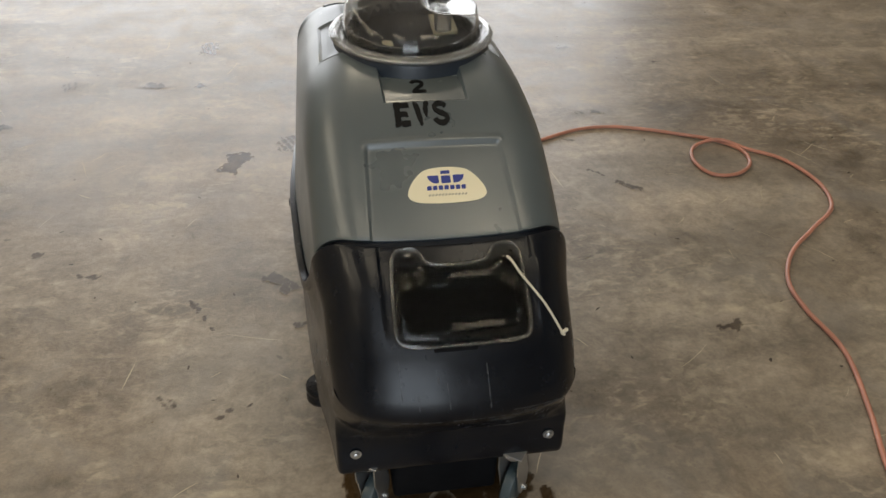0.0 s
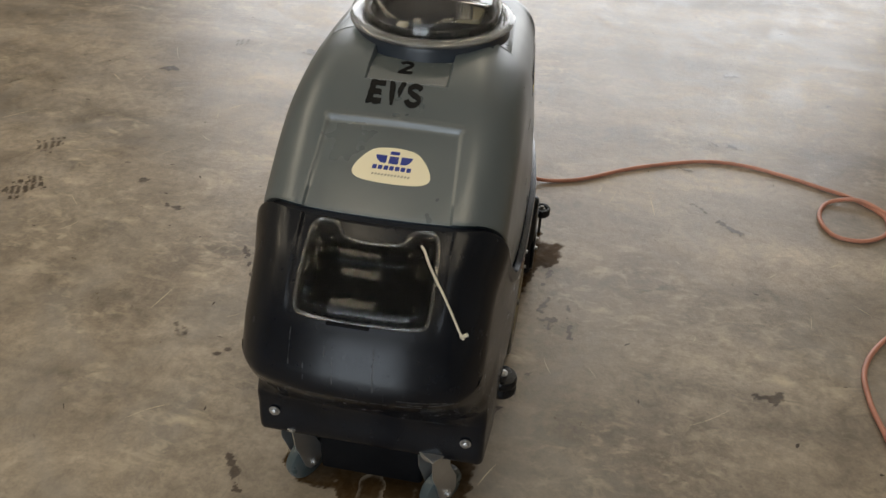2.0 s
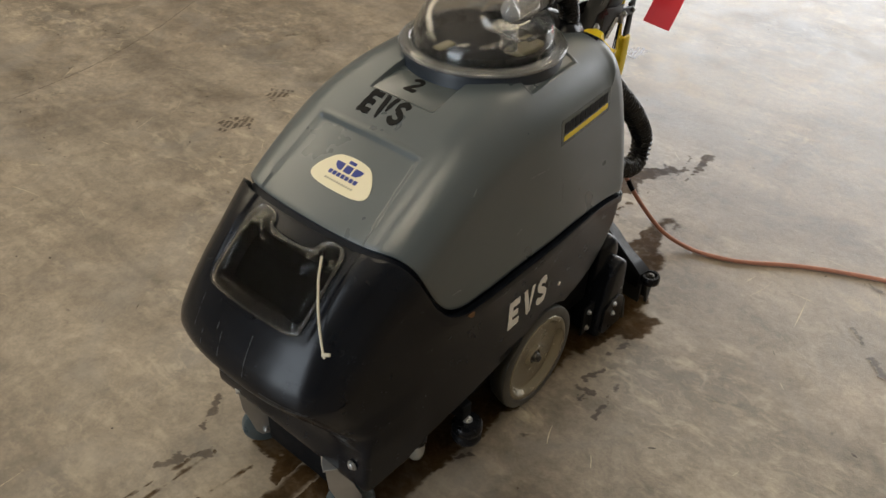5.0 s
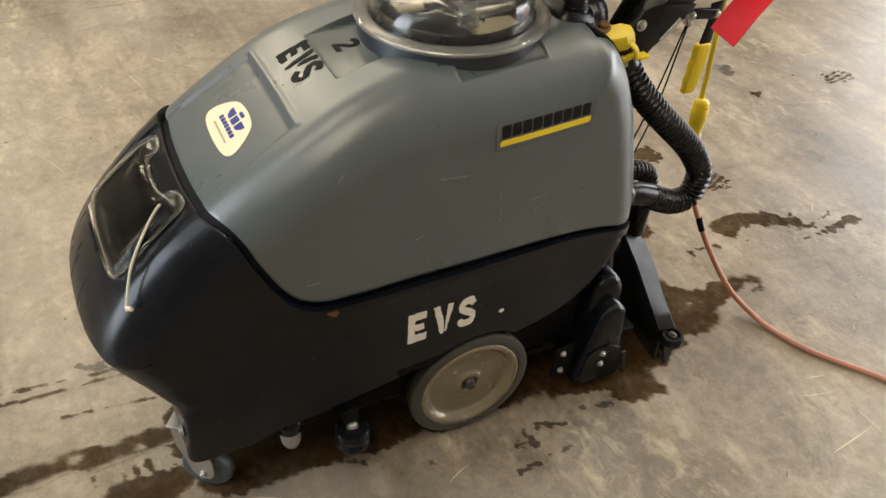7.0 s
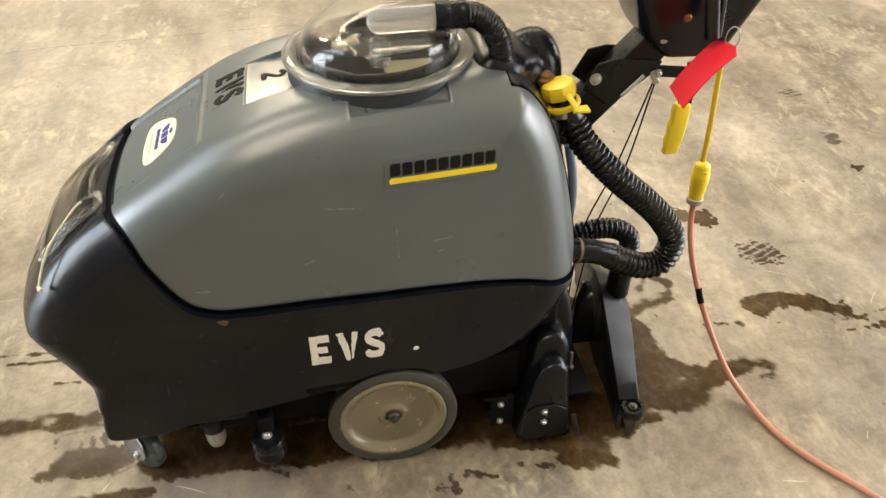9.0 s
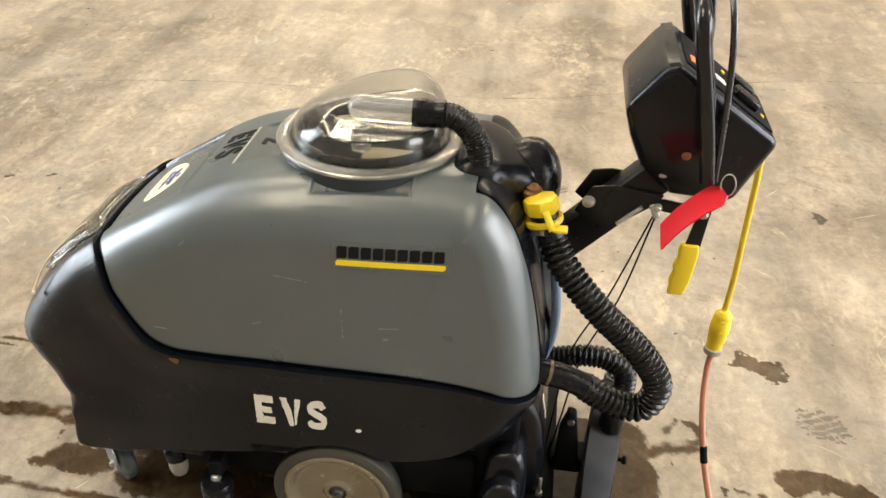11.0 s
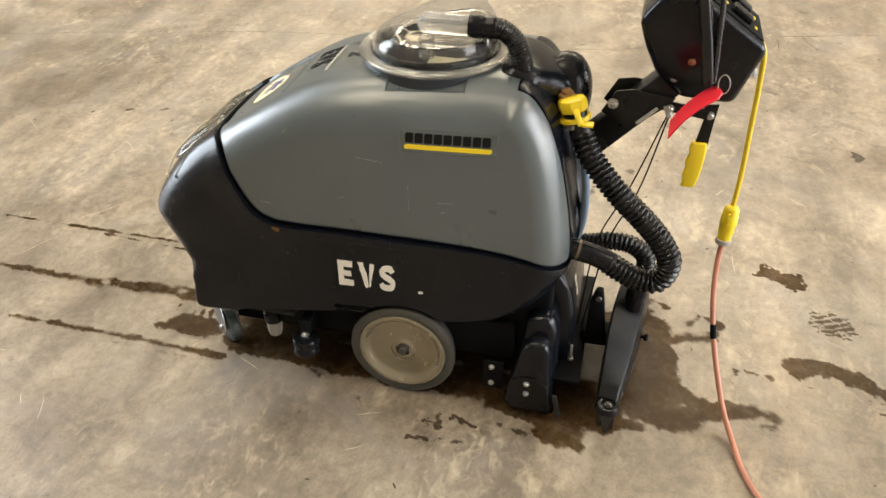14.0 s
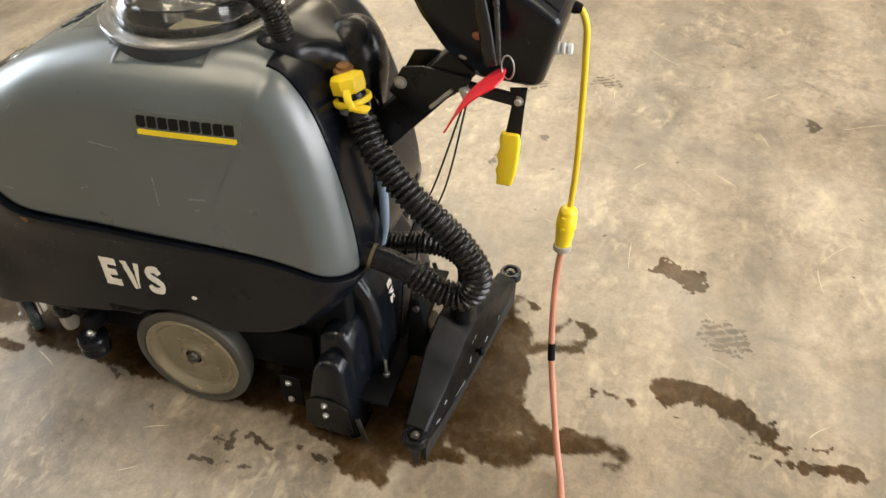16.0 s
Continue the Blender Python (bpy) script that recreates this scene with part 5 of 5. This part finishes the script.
tube_part("supply_line", [(0.418, 1.20, 0.165), (0.42, 1.252, 0.16), (0.425, 1.31, 0.175), (0.40, 1.36, 0.19)], 0.007, SATIN, machine, "thin black supply line", 0.01, 10)


def bumper(x):
    b = lathe_part("bumper_roller", [(0.008, 0.086), (0.031, 0.087), (0.034, 0.092), (0.034, 0.104), (0.031, 0.109), (0.031, 0.113), (0.034, 0.118), (0.034, 0.130), (0.031, 0.135), (0.012, 0.137), (0.010, 0.142)], (x, 1.362, 0), (0, 0, 1), SATIN, machine, "black plastic bumper roller", 36)
    hex_bolt("bolt", (x, 1.362, 0.141), (0, 0, 1), 0.0075, b)
    part("roller_arm", rbox((x + (CX - x) * 0.25, 1.362, 0.165), (0.12, 0.03, 0.04), 0.004), MATT, b)


bumper(0.470)
bumper(-0.0148)

# brush housing
E_ = [(1.882, 0.028), (1.922, 0.215), (1.940, 0.242), (1.970, 0.246), (1.990, 0.228), (2.008, 0.02), (2.0, 0.014)]
for x0, x1 in ((0.395, 0.487), (-0.041, 0.051)):
    h = part("brush_housing", prism(E_, x0, x1, 0.014, 4), BLACK, machine, "black plastic brush drive housing", True, 40)
    s = 1 if x0 > CX else -1
    xo = x1 if s > 0 else x0
    part("end_plate", prism([(1.893, 0.05), (1.90, 0.118), (1.925, 0.135), (1.965, 0.135), (1.992, 0.115), (2.0, 0.045), (1.99, 0.032), (1.91, 0.034)], xo, xo + 0.004 * s, 0.001, 1), PAINT, h, "black steel end plate", True, 30)
    hex_bolt("bolt", (xo + 0.004 * s, 1.942, 0.118), (s, 0, 0), 0.005, h)
    hex_bolt("bolt", (xo + 0.004 * s, 1.942, 0.086), (s, 0, 0), 0.005, h)
    part("side_bracket", rbox((xo - 0.022 * s, 1.855, 0.108), (0.006, 0.05, 0.088), 0.002), MATT, h, "black steel bracket")
    hex_bolt("bolt", (xo - 0.019 * s, 1.851, 0.134), (s, 0, 0), 0.005, h)
    hex_bolt("bolt", (xo - 0.019 * s, 1.851, 0.082), (s, 0, 0), 0.005, h)
    part("splash_flap", rbox((xo - 0.004 * s, 2.018, 0.05), (0.006, 0.012, 0.075), 0.002, Matrix.Rotation(radians(12), 4, "X")), RUBBER, h, "worn rubber flap")
part("housing_neck", prism([(1.905, 0.10), (1.925, 0.285), (1.98, 0.30), (2.002, 0.26), (2.006, 0.10)], 0.345, 0.452, 0.022, 4), BLACK, machine, "black plastic housing neck", True, 40)
H_ = [(1.90, 0.06), (1.90, 0.36), (1.94, 0.395), (1.985, 0.385), (2.018, 0.33), (2.034, 0.25), (2.038, 0.18), (2.03, 0.07)]
brush_cover = part("brush_cover", prism(H_, 0.11, 0.375, 0.022, 5), BLACK, machine, "black rounded brush cover", True, 40)
cover_tree = BVHTree.FromPolygons([tuple(origin_of(machine) + v.co) for v in brush_cover.data.vertices], [tuple(p.vertices) for p in brush_cover.data.polygons])
decal("painted_letters", word("EVS", 0.0, 0.0, 0.022, 0.018, 0.003), lambda u, v: (0.298 - v * 0.9 + 0.10 * u, 2.3, 0.314 - u), cover_tree, (0, -1, 0), WHITE, brush_cover, 0.001, 0.002, "small white painted letters E V S", 0.0022)
part("brush_tray", rbox((CX, 2.02, 0.105), (0.44, 0.09, 0.01), 0.003), MATT, machine, "black steel tray")
lathe_part("brush_roll", [(0.0, -0.20), (0.045, -0.20), (0.045, 0.20), (0.0, 0.20)], (CX, 1.95, 0.052), (1, 0, 0), MATT, machine, "dark bristle brush roll", 28)
rod = lathe_part("adjuster_rod", [(0.004, 0.10), (0.004, 0.155), (0.003, 0.158), (0, 0.158)], (0.37, 2.035, 0), (0, 0, 1), ZINC, machine, "thin zinc adjuster rod", 10)
lathe_part("nut", [(0.008, 0.110), (0.008, 0.117), (0, 0.117)], (0.37, 2.035, 0), (0, 0, 1), ZINC, rod, "", 6, angle=20)
lift = part("lift_bracket", prism([(2.06, 0.11), (2.064, 0.24), (2.078, 0.285), (2.094, 0.285), (2.10, 0.25), (2.112, 0.15), (2.118, 0.11)], 0.278, 0.300, 0.005, 3), MATT, machine, "black squeegee lift bracket", True, 40)
lathe_part("pivot_pin", [(0.008, -0.03), (0.008, 0.012), (0.006, 0.014), (0, 0.014)], (0.292, 2.085, 0.262), (1, 0, 0), DULL, lift, "dull steel pivot pin", 16)
part("lift_bracket", rbox((0.25, 2.10, 0.11), (0.06, 0.10, 0.04), 0.006), MATT, machine, "black squeegee lift bracket")

# squeegee head
NEAR, FAR = Vector((0.492, 2.142, 0)), Vector((-0.052, 2.208, 0))
AX = (FAR - NEAR).normalized()
BK = Vector((-AX.y, AX.x, 0))
if BK.y < 0:
    BK = -BK
LEN = (FAR - NEAR).length


def head_top(s):
    m = abs(s - 0.47)
    return float(np.interp(m, [0, 0.08, 0.21, 0.44, 0.5], [0.235, 0.234, 0.200, 0.100, 0.094]))


hv, hf = [], []
S_ = np.concatenate([np.linspace(0.03, 0.97, 40)])
for s in S_:
    c = NEAR + AX * (LEN * s)
    zt = head_top(s)
    wide = 0.034 + 0.014 * float(smooth01((zt - 0.09) / 0.14))
    low = 0.032 * float(smooth01((zt - 0.09) / 0.10))
    sec = [(-wide * 0.9, 0.055), (-wide, 0.062), (-wide * 0.92, zt - 0.008), (-wide * 0.80, zt), (wide * 0.42, zt - low), (wide * 0.54, zt - low - 0.005), (wide * 0.64, 0.066), (wide * 0.55, 0.055)]
    for b, z in sec:
        p = c + BK * b
        hv.append((p.x, p.y, z))
K_ = 8
for i in range(len(S_) - 1):
    for j in range(K_):
        a, b = i * K_ + j, i * K_ + (j + 1) % K_
        hf.append((a, b, b + K_, a + K_))
hf.append(tuple(range(K_))[::-1])
hf.append(tuple(range((len(S_) - 1) * K_, len(S_) * K_)))
bm = bmesh.new()
vs = [bm.verts.new(p) for p in hv]
for f in hf:
    bm.faces.new([vs[i] for i in f])
squeegee = part("squeegee_head", bm, plastic("worn_black_casting", (0.0045, 0.0048, 0.0054), 0.36, 0.35, 0.8, 0.14), machine, "worn black squeegee head", True, 35)
head_tree = BVHTree.FromPolygons([tuple(v) for v in hv], hf)
for s0, z0, s1, z1, w in ((0.10, 0.080, 0.135, 0.079, 0.004), (0.17, 0.098, 0.185, 0.105, 0.006), (0.25, 0.078, 0.34, 0.076, 0.0025), (0.40, 0.105, 0.41, 0.12, 0.005), (0.43, 0.150, 0.47, 0.155, 0.003), (0.56, 0.085, 0.58, 0.092, 0.005), (0.70, 0.080, 0.74, 0.081, 0.003)):
    decal("scuff", [stroke(s0 * LEN, z0, s1 * LEN, z1, w)], lambda u, v: (*(NEAR + AX * u + BK * 0.2).xy, v), head_tree, tuple(-BK), RUB, squeegee, 0.0006, 0.0015, ragged=0.0045)
for off, zz in ((-0.020, 0.062), (0.014, 0.062)):
    bv_ = []
    for s in (0.02, 0.98):
        c = NEAR + AX * (LEN * s) + BK * off
        for t, z in ((-0.003, 0.004), (0.003, 0.004), (0.005, zz), (-0.005, zz)):
            p = c + BK * t
            bv_.append((p.x, p.y, z))
    mesh_part("blade", bv_, [(0, 1, 2, 3)[::-1], (4, 5, 6, 7), (0, 1, 5, 4), (1, 2, 6, 5), (2, 3, 7, 6), (3, 0, 4, 7)], RUBBER, squeegee, "black rubber blade", False)
for s in (0.0, 1.0):
    c = NEAR + AX * (LEN * s)
    r = lathe_part("guide_roller", [(0.012, 0.072), (0.024, 0.072), (0.027, 0.076), (0.027, 0.092), (0.024, 0.097), (0.018, 0.097), (0.016, 0.090), (0.012, 0.090)], (c.x, c.y, 0), (0, 0, 1), SATIN, squeegee, "black guide roller", 32, True)
    hex_bolt("bolt", (c.x, c.y, 0.094), (0, 0, 1), 0.0065, r, DULL)
    c2 = NEAR + AX * (LEN * (0.04 if s == 0 else 0.96))
    part("roller_bracket", rbox((c2.x, c2.y, 0.088), (0.06, 0.022, 0.008), 0.002), PAINT, r)
    bm = bmesh.new()
    pts = [(-0.020, 0.07), (0.016, 0.07), (0.004, 0.002), (-0.002, 0.002)]
    f1 = [bm.verts.new((c.x + 0.004, c.y + a, z)) for a, z in pts]
    f2 = [bm.verts.new((c.x - 0.004, c.y + a, z)) for a, z in pts]
    bm.faces.new(f1)
    bm.faces.new(f2[::-1])
    for i in range(4):
        bm.faces.new((f1[i], f2[i], f2[(i + 1) % 4], f1[(i + 1) % 4]))
    part("end_blade", bm, RUBBER, squeegee, "", False)
c = NEAR + AX * (LEN * 0.45) + BK * 0.036
lathe_part("release_knob", [(0.005, -0.004), (0.005, 0.004), (0.009, 0.005), (0.010, 0.012), (0.007, 0.015), (0, 0.015)], (c.x, c.y, 0.12), BK, MATT, squeegee, "black release knob", 18)

# steering arm, bracket and console
arm = part("arm", prism([(1.978, 0.655), (2.022, 0.610), (2.240, 0.842), (2.198, 0.889)], 0.188, 0.244, 0.004), PAINT, machine, "black square-tube arm")
part("arm_bracket", prism([(2.036, 0.744), (2.064, 0.795), (2.100, 0.801), (2.190, 0.790), (2.178, 0.770), (2.100, 0.709), (2.085, 0.707)], 0.180, 0.186, 0.002, 2), PAINT, arm, "black steel side plate")
plate = part("arm_bracket", prism([(2.036, 0.744), (2.064, 0.795), (2.100, 0.801), (2.190, 0.790), (2.178, 0.770), (2.100, 0.709), (2.085, 0.707)], 0.246, 0.252, 0.002, 2), PAINT, arm, "black steel side plate")
hex_bolt("bolt", (0.252, 2.060, 0.765), (1, 0, 0), 0.008, plate)
part("spring_bar", prism([(2.088, 0.722), (2.10, 0.708), (2.175, 0.775), (2.165, 0.786)], 0.228, 0.250, 0.004), MATT, arm)
v, f = sweep(spline([(0.254, 2.115, 0.725), (0.254, 2.155, 0.765)], 0.004), 0.004, 10)
mesh_part("pin", v, f, ZINC, arm, "zinc pin")
CON = [(2.092, 0.974), (2.112, 0.905), (2.138, 0.845), (2.195, 0.790), (2.308, 0.786), (2.347, 0.930), (2.166, 1.055), (2.150, 1.052)]


MC = 0.204


def con_half(z):
    return float(np.interp(z, [0.79, 0.86, 0.90, 0.945, 1.06], [0.048, 0.054, 0.080, 0.112, 0.112]))


def con_shape(co):
    return (MC + (1 if co.x > MC else -1) * con_half(co.z), co.y, co.z)


console = part("console", prism(CON, MC - 0.1, MC + 0.1, 0.018, 5, con_shape), BLACK, machine, "black moulded control console", True, 35)
for (y, z), m_, r in (((2.179, 0.841), ZINC, 0.009), ((2.207, 0.888), plastic("copper_bolt", (0.30, 0.13, 0.07), 0.4, 0.2, 0.3, 0.5, 0.6), 0.008)):
    hex_bolt("bolt", (MC + con_half(z) + 0.003, y, z), (1, 0, -0.25), r, console, m_)
lathe_part("cord_grip", [(0.011, -0.01), (0.011, 0.004), (0.008, 0.006), (0.008, 0.008), (0.011, 0.010), (0.011, 0.014), (0.008, 0.016), (0.008, 0.018), (0.010, 0.020), (0.009, 0.026), (0, 0.027)], (0.196, 2.322, 0.838), (0, 0.96, 0.1), plastic("white_nylon", (0.72, 0.73, 0.74), 0.3, 0.05, 0.08), console, "ribbed white nylon cord grip", 20)
PT, PB = Vector((0, 2.166, 1.055)), Vector((0, 2.347, 0.930))
PD = (PB - PT)
PN = Vector((0, 0.125, 0.181)).normalized()
tilt = Matrix.Rotation(math.atan2(PD.z, PD.y), 4, "X")


def on_panel(x, s, h=0.0):
    p = PT + PD * s + PN * h
    return Vector((MC + x, p.y, p.z))


part("panel_plate", rbox(on_panel(0, 0.5, 0.001), (0.148, 0.19, 0.003), 0.001, tilt), MATT, console, "dark control panel")
part("panel_label", rbox(on_panel(0.045, 0.18, 0.004), (0.030, 0.030, 0.002), 0.0005, tilt), plastic("orange_label", (0.75, 0.22, 0.08), 0.4, 0.02, 0.1), console, "orange warning label")
part("panel_label", rbox(on_panel(0.030, 0.42, 0.004), (0.022, 0.020, 0.002), 0.0005, tilt), plastic("white_label", (0.75, 0.75, 0.72), 0.4, 0.02, 0.05), console, "small white label")
for x in (0.035, -0.025):
    k = part("switch", rbox(on_panel(x, 0.66, 0.008), (0.030, 0.050, 0.016), 0.005, tilt), SATIN, console, "black rocker switch")
    part("switch_mark", rbox(on_panel(x - 0.004, 0.49, 0.004), (0.012, 0.006, 0.003), 0.001, tilt), YELLOW, k)
    part("switch_mark", rbox(on_panel(x + 0.006, 0.84, 0.004), (0.012, 0.006, 0.003), 0.001, tilt), YELLOW, k)
tube_part("handlebar", [(MC + 0.116, 2.242, 0.862), (MC + 0.116, 2.230, 0.93), (MC + 0.116, 2.212, 1.01), (MC + 0.116, 2.192, 1.09), (MC + 0.112, 2.186, 1.125), (MC + 0.07, 2.182, 1.150), (MC, 2.180, 1.156), (MC - 0.07, 2.182, 1.150), (MC - 0.112, 2.186, 1.125), (MC - 0.116, 2.192, 1.09), (MC - 0.116, 2.212, 1.01), (MC - 0.116, 2.230, 0.93), (MC - 0.116, 2.242, 0.862)], 0.0132, BARGLOSS, console, "glossy black tubular handlebar", 0.008, 16)
tube_part("bail_wire", [(MC + 0.118, 2.253, 0.865), (MC + 0.118, 2.248, 0.95), (MC + 0.118, 2.240, 1.05), (MC + 0.116, 2.230, 1.12), (MC + 0.07, 2.223, 1.17), (MC, 2.220, 1.18), (MC - 0.07, 2.223, 1.17), (MC - 0.116, 2.230, 1.12), (MC - 0.118, 2.240, 1.05), (MC - 0.118, 2.253, 0.865)], 0.0054, plastic("dark_steel_wire", (0.06, 0.06, 0.062), 0.25, 0.05, 0.2, 0.5, 0.8), console, "thin dark steel bail wire", 0.008, 10)

# lever under the console
part("lever_link", rbox((0.233 - 0.002, 2.215, 0.757), (0.010, 0.10, 0.022), 0.002, Matrix.Rotation(radians(-8), 4, "X")), PAINT, arm, "flat black link")
lever = part("lever", prism([(2.252, 0.772), (2.283, 0.776), (2.279, 0.735), (2.275, 0.672), (2.246, 0.672), (2.256, 0.735)], 0.233 - 0.006, 0.233, 0.0015, 2), PAINT, machine, "flat black lift lever")
hex_bolt("bolt", (0.233, 2.268, 0.750), (1, 0, 0), 0.0065, lever)
part("grip", prism([(2.241, 0.684), (2.274, 0.684), (2.275, 0.66), (2.273, 0.63), (2.270, 0.60), (2.263, 0.569), (2.232, 0.569), (2.235, 0.585), (2.231, 0.60), (2.237, 0.618), (2.233, 0.634), (2.240, 0.652), (2.237, 0.668)], 0.233 - 0.012, 0.233 + 0.006, 0.005, 3), YELLOW, lever, "yellow vinyl grip with finger ridges", True, 50)
for dy in (0.0, 0.022):
    tube_part("cable", [(0.250, 2.177 + 0.2 * dy, 0.745), (0.260, 2.119 + dy, 0.558), (0.270, 2.066 + 1.15 * dy, 0.426), (0.280, 2.046 + 0.8 * dy, 0.25), (0.285, 2.040 + 0.5 * dy, 0.16)], 0.0018, MATT, machine, "thin dark control cable", 0.012, 8)

clevis = part("clevis", rbox((0.246, 2.178, 0.758), (0.022, 0.012, 0.030), 0.003, Matrix.Rotation(radians(25), 4, "X")), ZINC, arm, "zinc cable clevis")
hex_bolt("bolt", (0.256, 2.181, 0.768), (1, 0, 0), 0.006, clevis)

# power lead of the machine
lead = tube_part("power_lead", [(0.150, 2.330, 0.893), (0.150, 2.348, 0.891), (0.150, 2.360, 0.868), (0.150, 2.365, 0.80), (0.152, 2.368, 0.695), (0.159, 2.370, 0.57), (0.166, 2.367, 0.488)], 0.0062, CORDYELLOW, machine, "yellow power lead hanging from the console", 0.008, 14)
lathe_part("strain_relief", [(0.010, -0.008), (0.011, 0.004), (0.009, 0.012), (0.0065, 0.016)], (0.150, 2.336, 0.893), (0, 1, -0.1), MATT, lead, "", 14)

# red tag on the console
tag = thing("tag", (0.335, 2.27, 0.86), "red vinyl streamer tag on a wire ring at the console", "tag")
v, f = sweep(spline([(0.338 + 0.004 * math.cos(a), 2.272 + 0.011 * math.cos(a), 0.868 + 0.020 * math.sin(a)) for a in np.linspace(0, 2 * math.pi, 12, endpoint=False)], 0.004, True), 0.0012, 8, False)
mesh_part("ring", v, f, ZINC, tag, "thin wire key ring")
tp = spline([(0.342, 2.268, 0.858), (0.348, 2.235, 0.835), (0.350, 2.205, 0.803), (0.346, 2.182, 0.763)], 0.006)
tv, tf = [], []
tg = np.gradient(tp, axis=0)
for i, (p, t) in enumerate(zip(tp, tg)):
    t = t / np.linalg.norm(t)
    across = np.array((1.0, 0.0, 0.0))
    across = across - t * (across @ t)
    across = across / np.linalg.norm(across)
    w = 0.036 if i > 1 else 0.018 + 0.009 * i
    nn = np.cross(across, t)
    for a, b in ((-1, 1), (1, 1), (1, -1), (-1, -1)):
        tv.append(p + across * w * a + nn * 0.0014 * b)
for i in range(len(tp) - 1):
    for j in range(4):
        a, b = i * 4 + j, i * 4 + (j + 1) % 4
        tf.append((a, b, b + 4, a + 4))
tf += [(0, 1, 2, 3), tuple(range(len(tv) - 4, len(tv)))[::-1]]
mesh_part("streamer", tv, tf, RED, tag, "red vinyl strip", True, 30)

# extension cord
cord = thing("extension_cord", (0.7, 2.5, 0), "salmon extension cord with yellow connector trailing over the floor", "cord")
CORD = [(0.178, 2.362, 0.405), (0.184, 2.358, 0.36), (0.215, 2.360, 0.28), (0.272, 2.373, 0.19), (0.33, 2.395, 0.11), (0.395, 2.42, 0.045), (0.47, 2.447, 0.012), (0.53, 2.462, 0.0075), (0.61, 2.495, 0.0075), (0.744, 2.590, 0.0075), (0.858, 2.655, 0.0075), (1.04, 2.728, 0.0075), (1.162, 2.733, 0.0075)]
CORD += [
        (1.30, 2.695, 0.0075), (1.408, 2.647, 0.0075), (1.52, 2.590, 0.0085), (1.60, 2.50, 0.0075), (1.585, 2.40, 0.0075), (1.50, 2.335, 0.0075), (1.415, 2.345, 0.0075), (1.385, 2.44, 0.0075), (1.43, 2.545, 0.0085), (1.53, 2.565, 0.0205), (1.63, 2.50, 0.0085), (1.719, 2.425, 0.0075), (1.772, 2.242, 0.0075),
        (1.733, 2.095, 0.0075), (1.60, 1.98, 0.0075), (1.456, 1.856, 0.0075), (1.375, 1.72, 0.0075), (1.363, 1.60, 0.0075), (1.378, 1.43, 0.0075), (1.319, 1.21, 0.0075), (1.264, 1.059, 0.0075), (1.20, 0.80, 0.0075), (1.22, 0.4, 0.0075), (1.5, 0.0, 0.0075), (2.4, -0.6, 0.0075), (4.5, -1.2, 0.0075)]
jacket = tube_part("jacket", CORD, 0.0068, ORANGE, cord, "salmon rubber cord jacket", 0.012, 12)
tube_part("tape_band", [(0.264, 2.371, 0.205), (0.272, 2.373, 0.19), (0.282, 2.376, 0.174)], 0.0078, MATT, jacket, "black tape band", 0.006, 14)
conn = lathe_part("connector", [(0.008, 0.098), (0.010, 0.097), (0.0165, 0.093), (0.0185, 0.088), (0.0185, 0.075), (0.020, 0.073), (0.0205, 0.050), (0.0185, 0.046), (0.0185, 0.028), (0.0165, 0.022), (0.0165, 0.008), (0.006, 0.006)], (0.1785, 2.361, 0.398), (-0.07, 0.05, 1), YELLOW, cord, "yellow twist-lock connector body", 24)
lathe_part("connector_nut", [(0.007, -0.004), (0.018, -0.003), (0.019, 0.0), (0.019, 0.009), (0.0165, 0.011), (0.007, 0.011)], (0.1785, 2.361, 0.396), (-0.07, 0.05, 1), plastic("grey_clamp", (0.35, 0.33, 0.30), 0.4, 0.2, 0.2), conn, "grey clamp ring", 24, True)
for a in (0.085, 0.058):
    lathe_part("screw", [(0.004, 0), (0.004, 0.002), (0, 0.0025)], (0.1785 + 0.018, 2.361, 0.398 + a), (1, 0, 0), YELLOW, conn, "", 10)
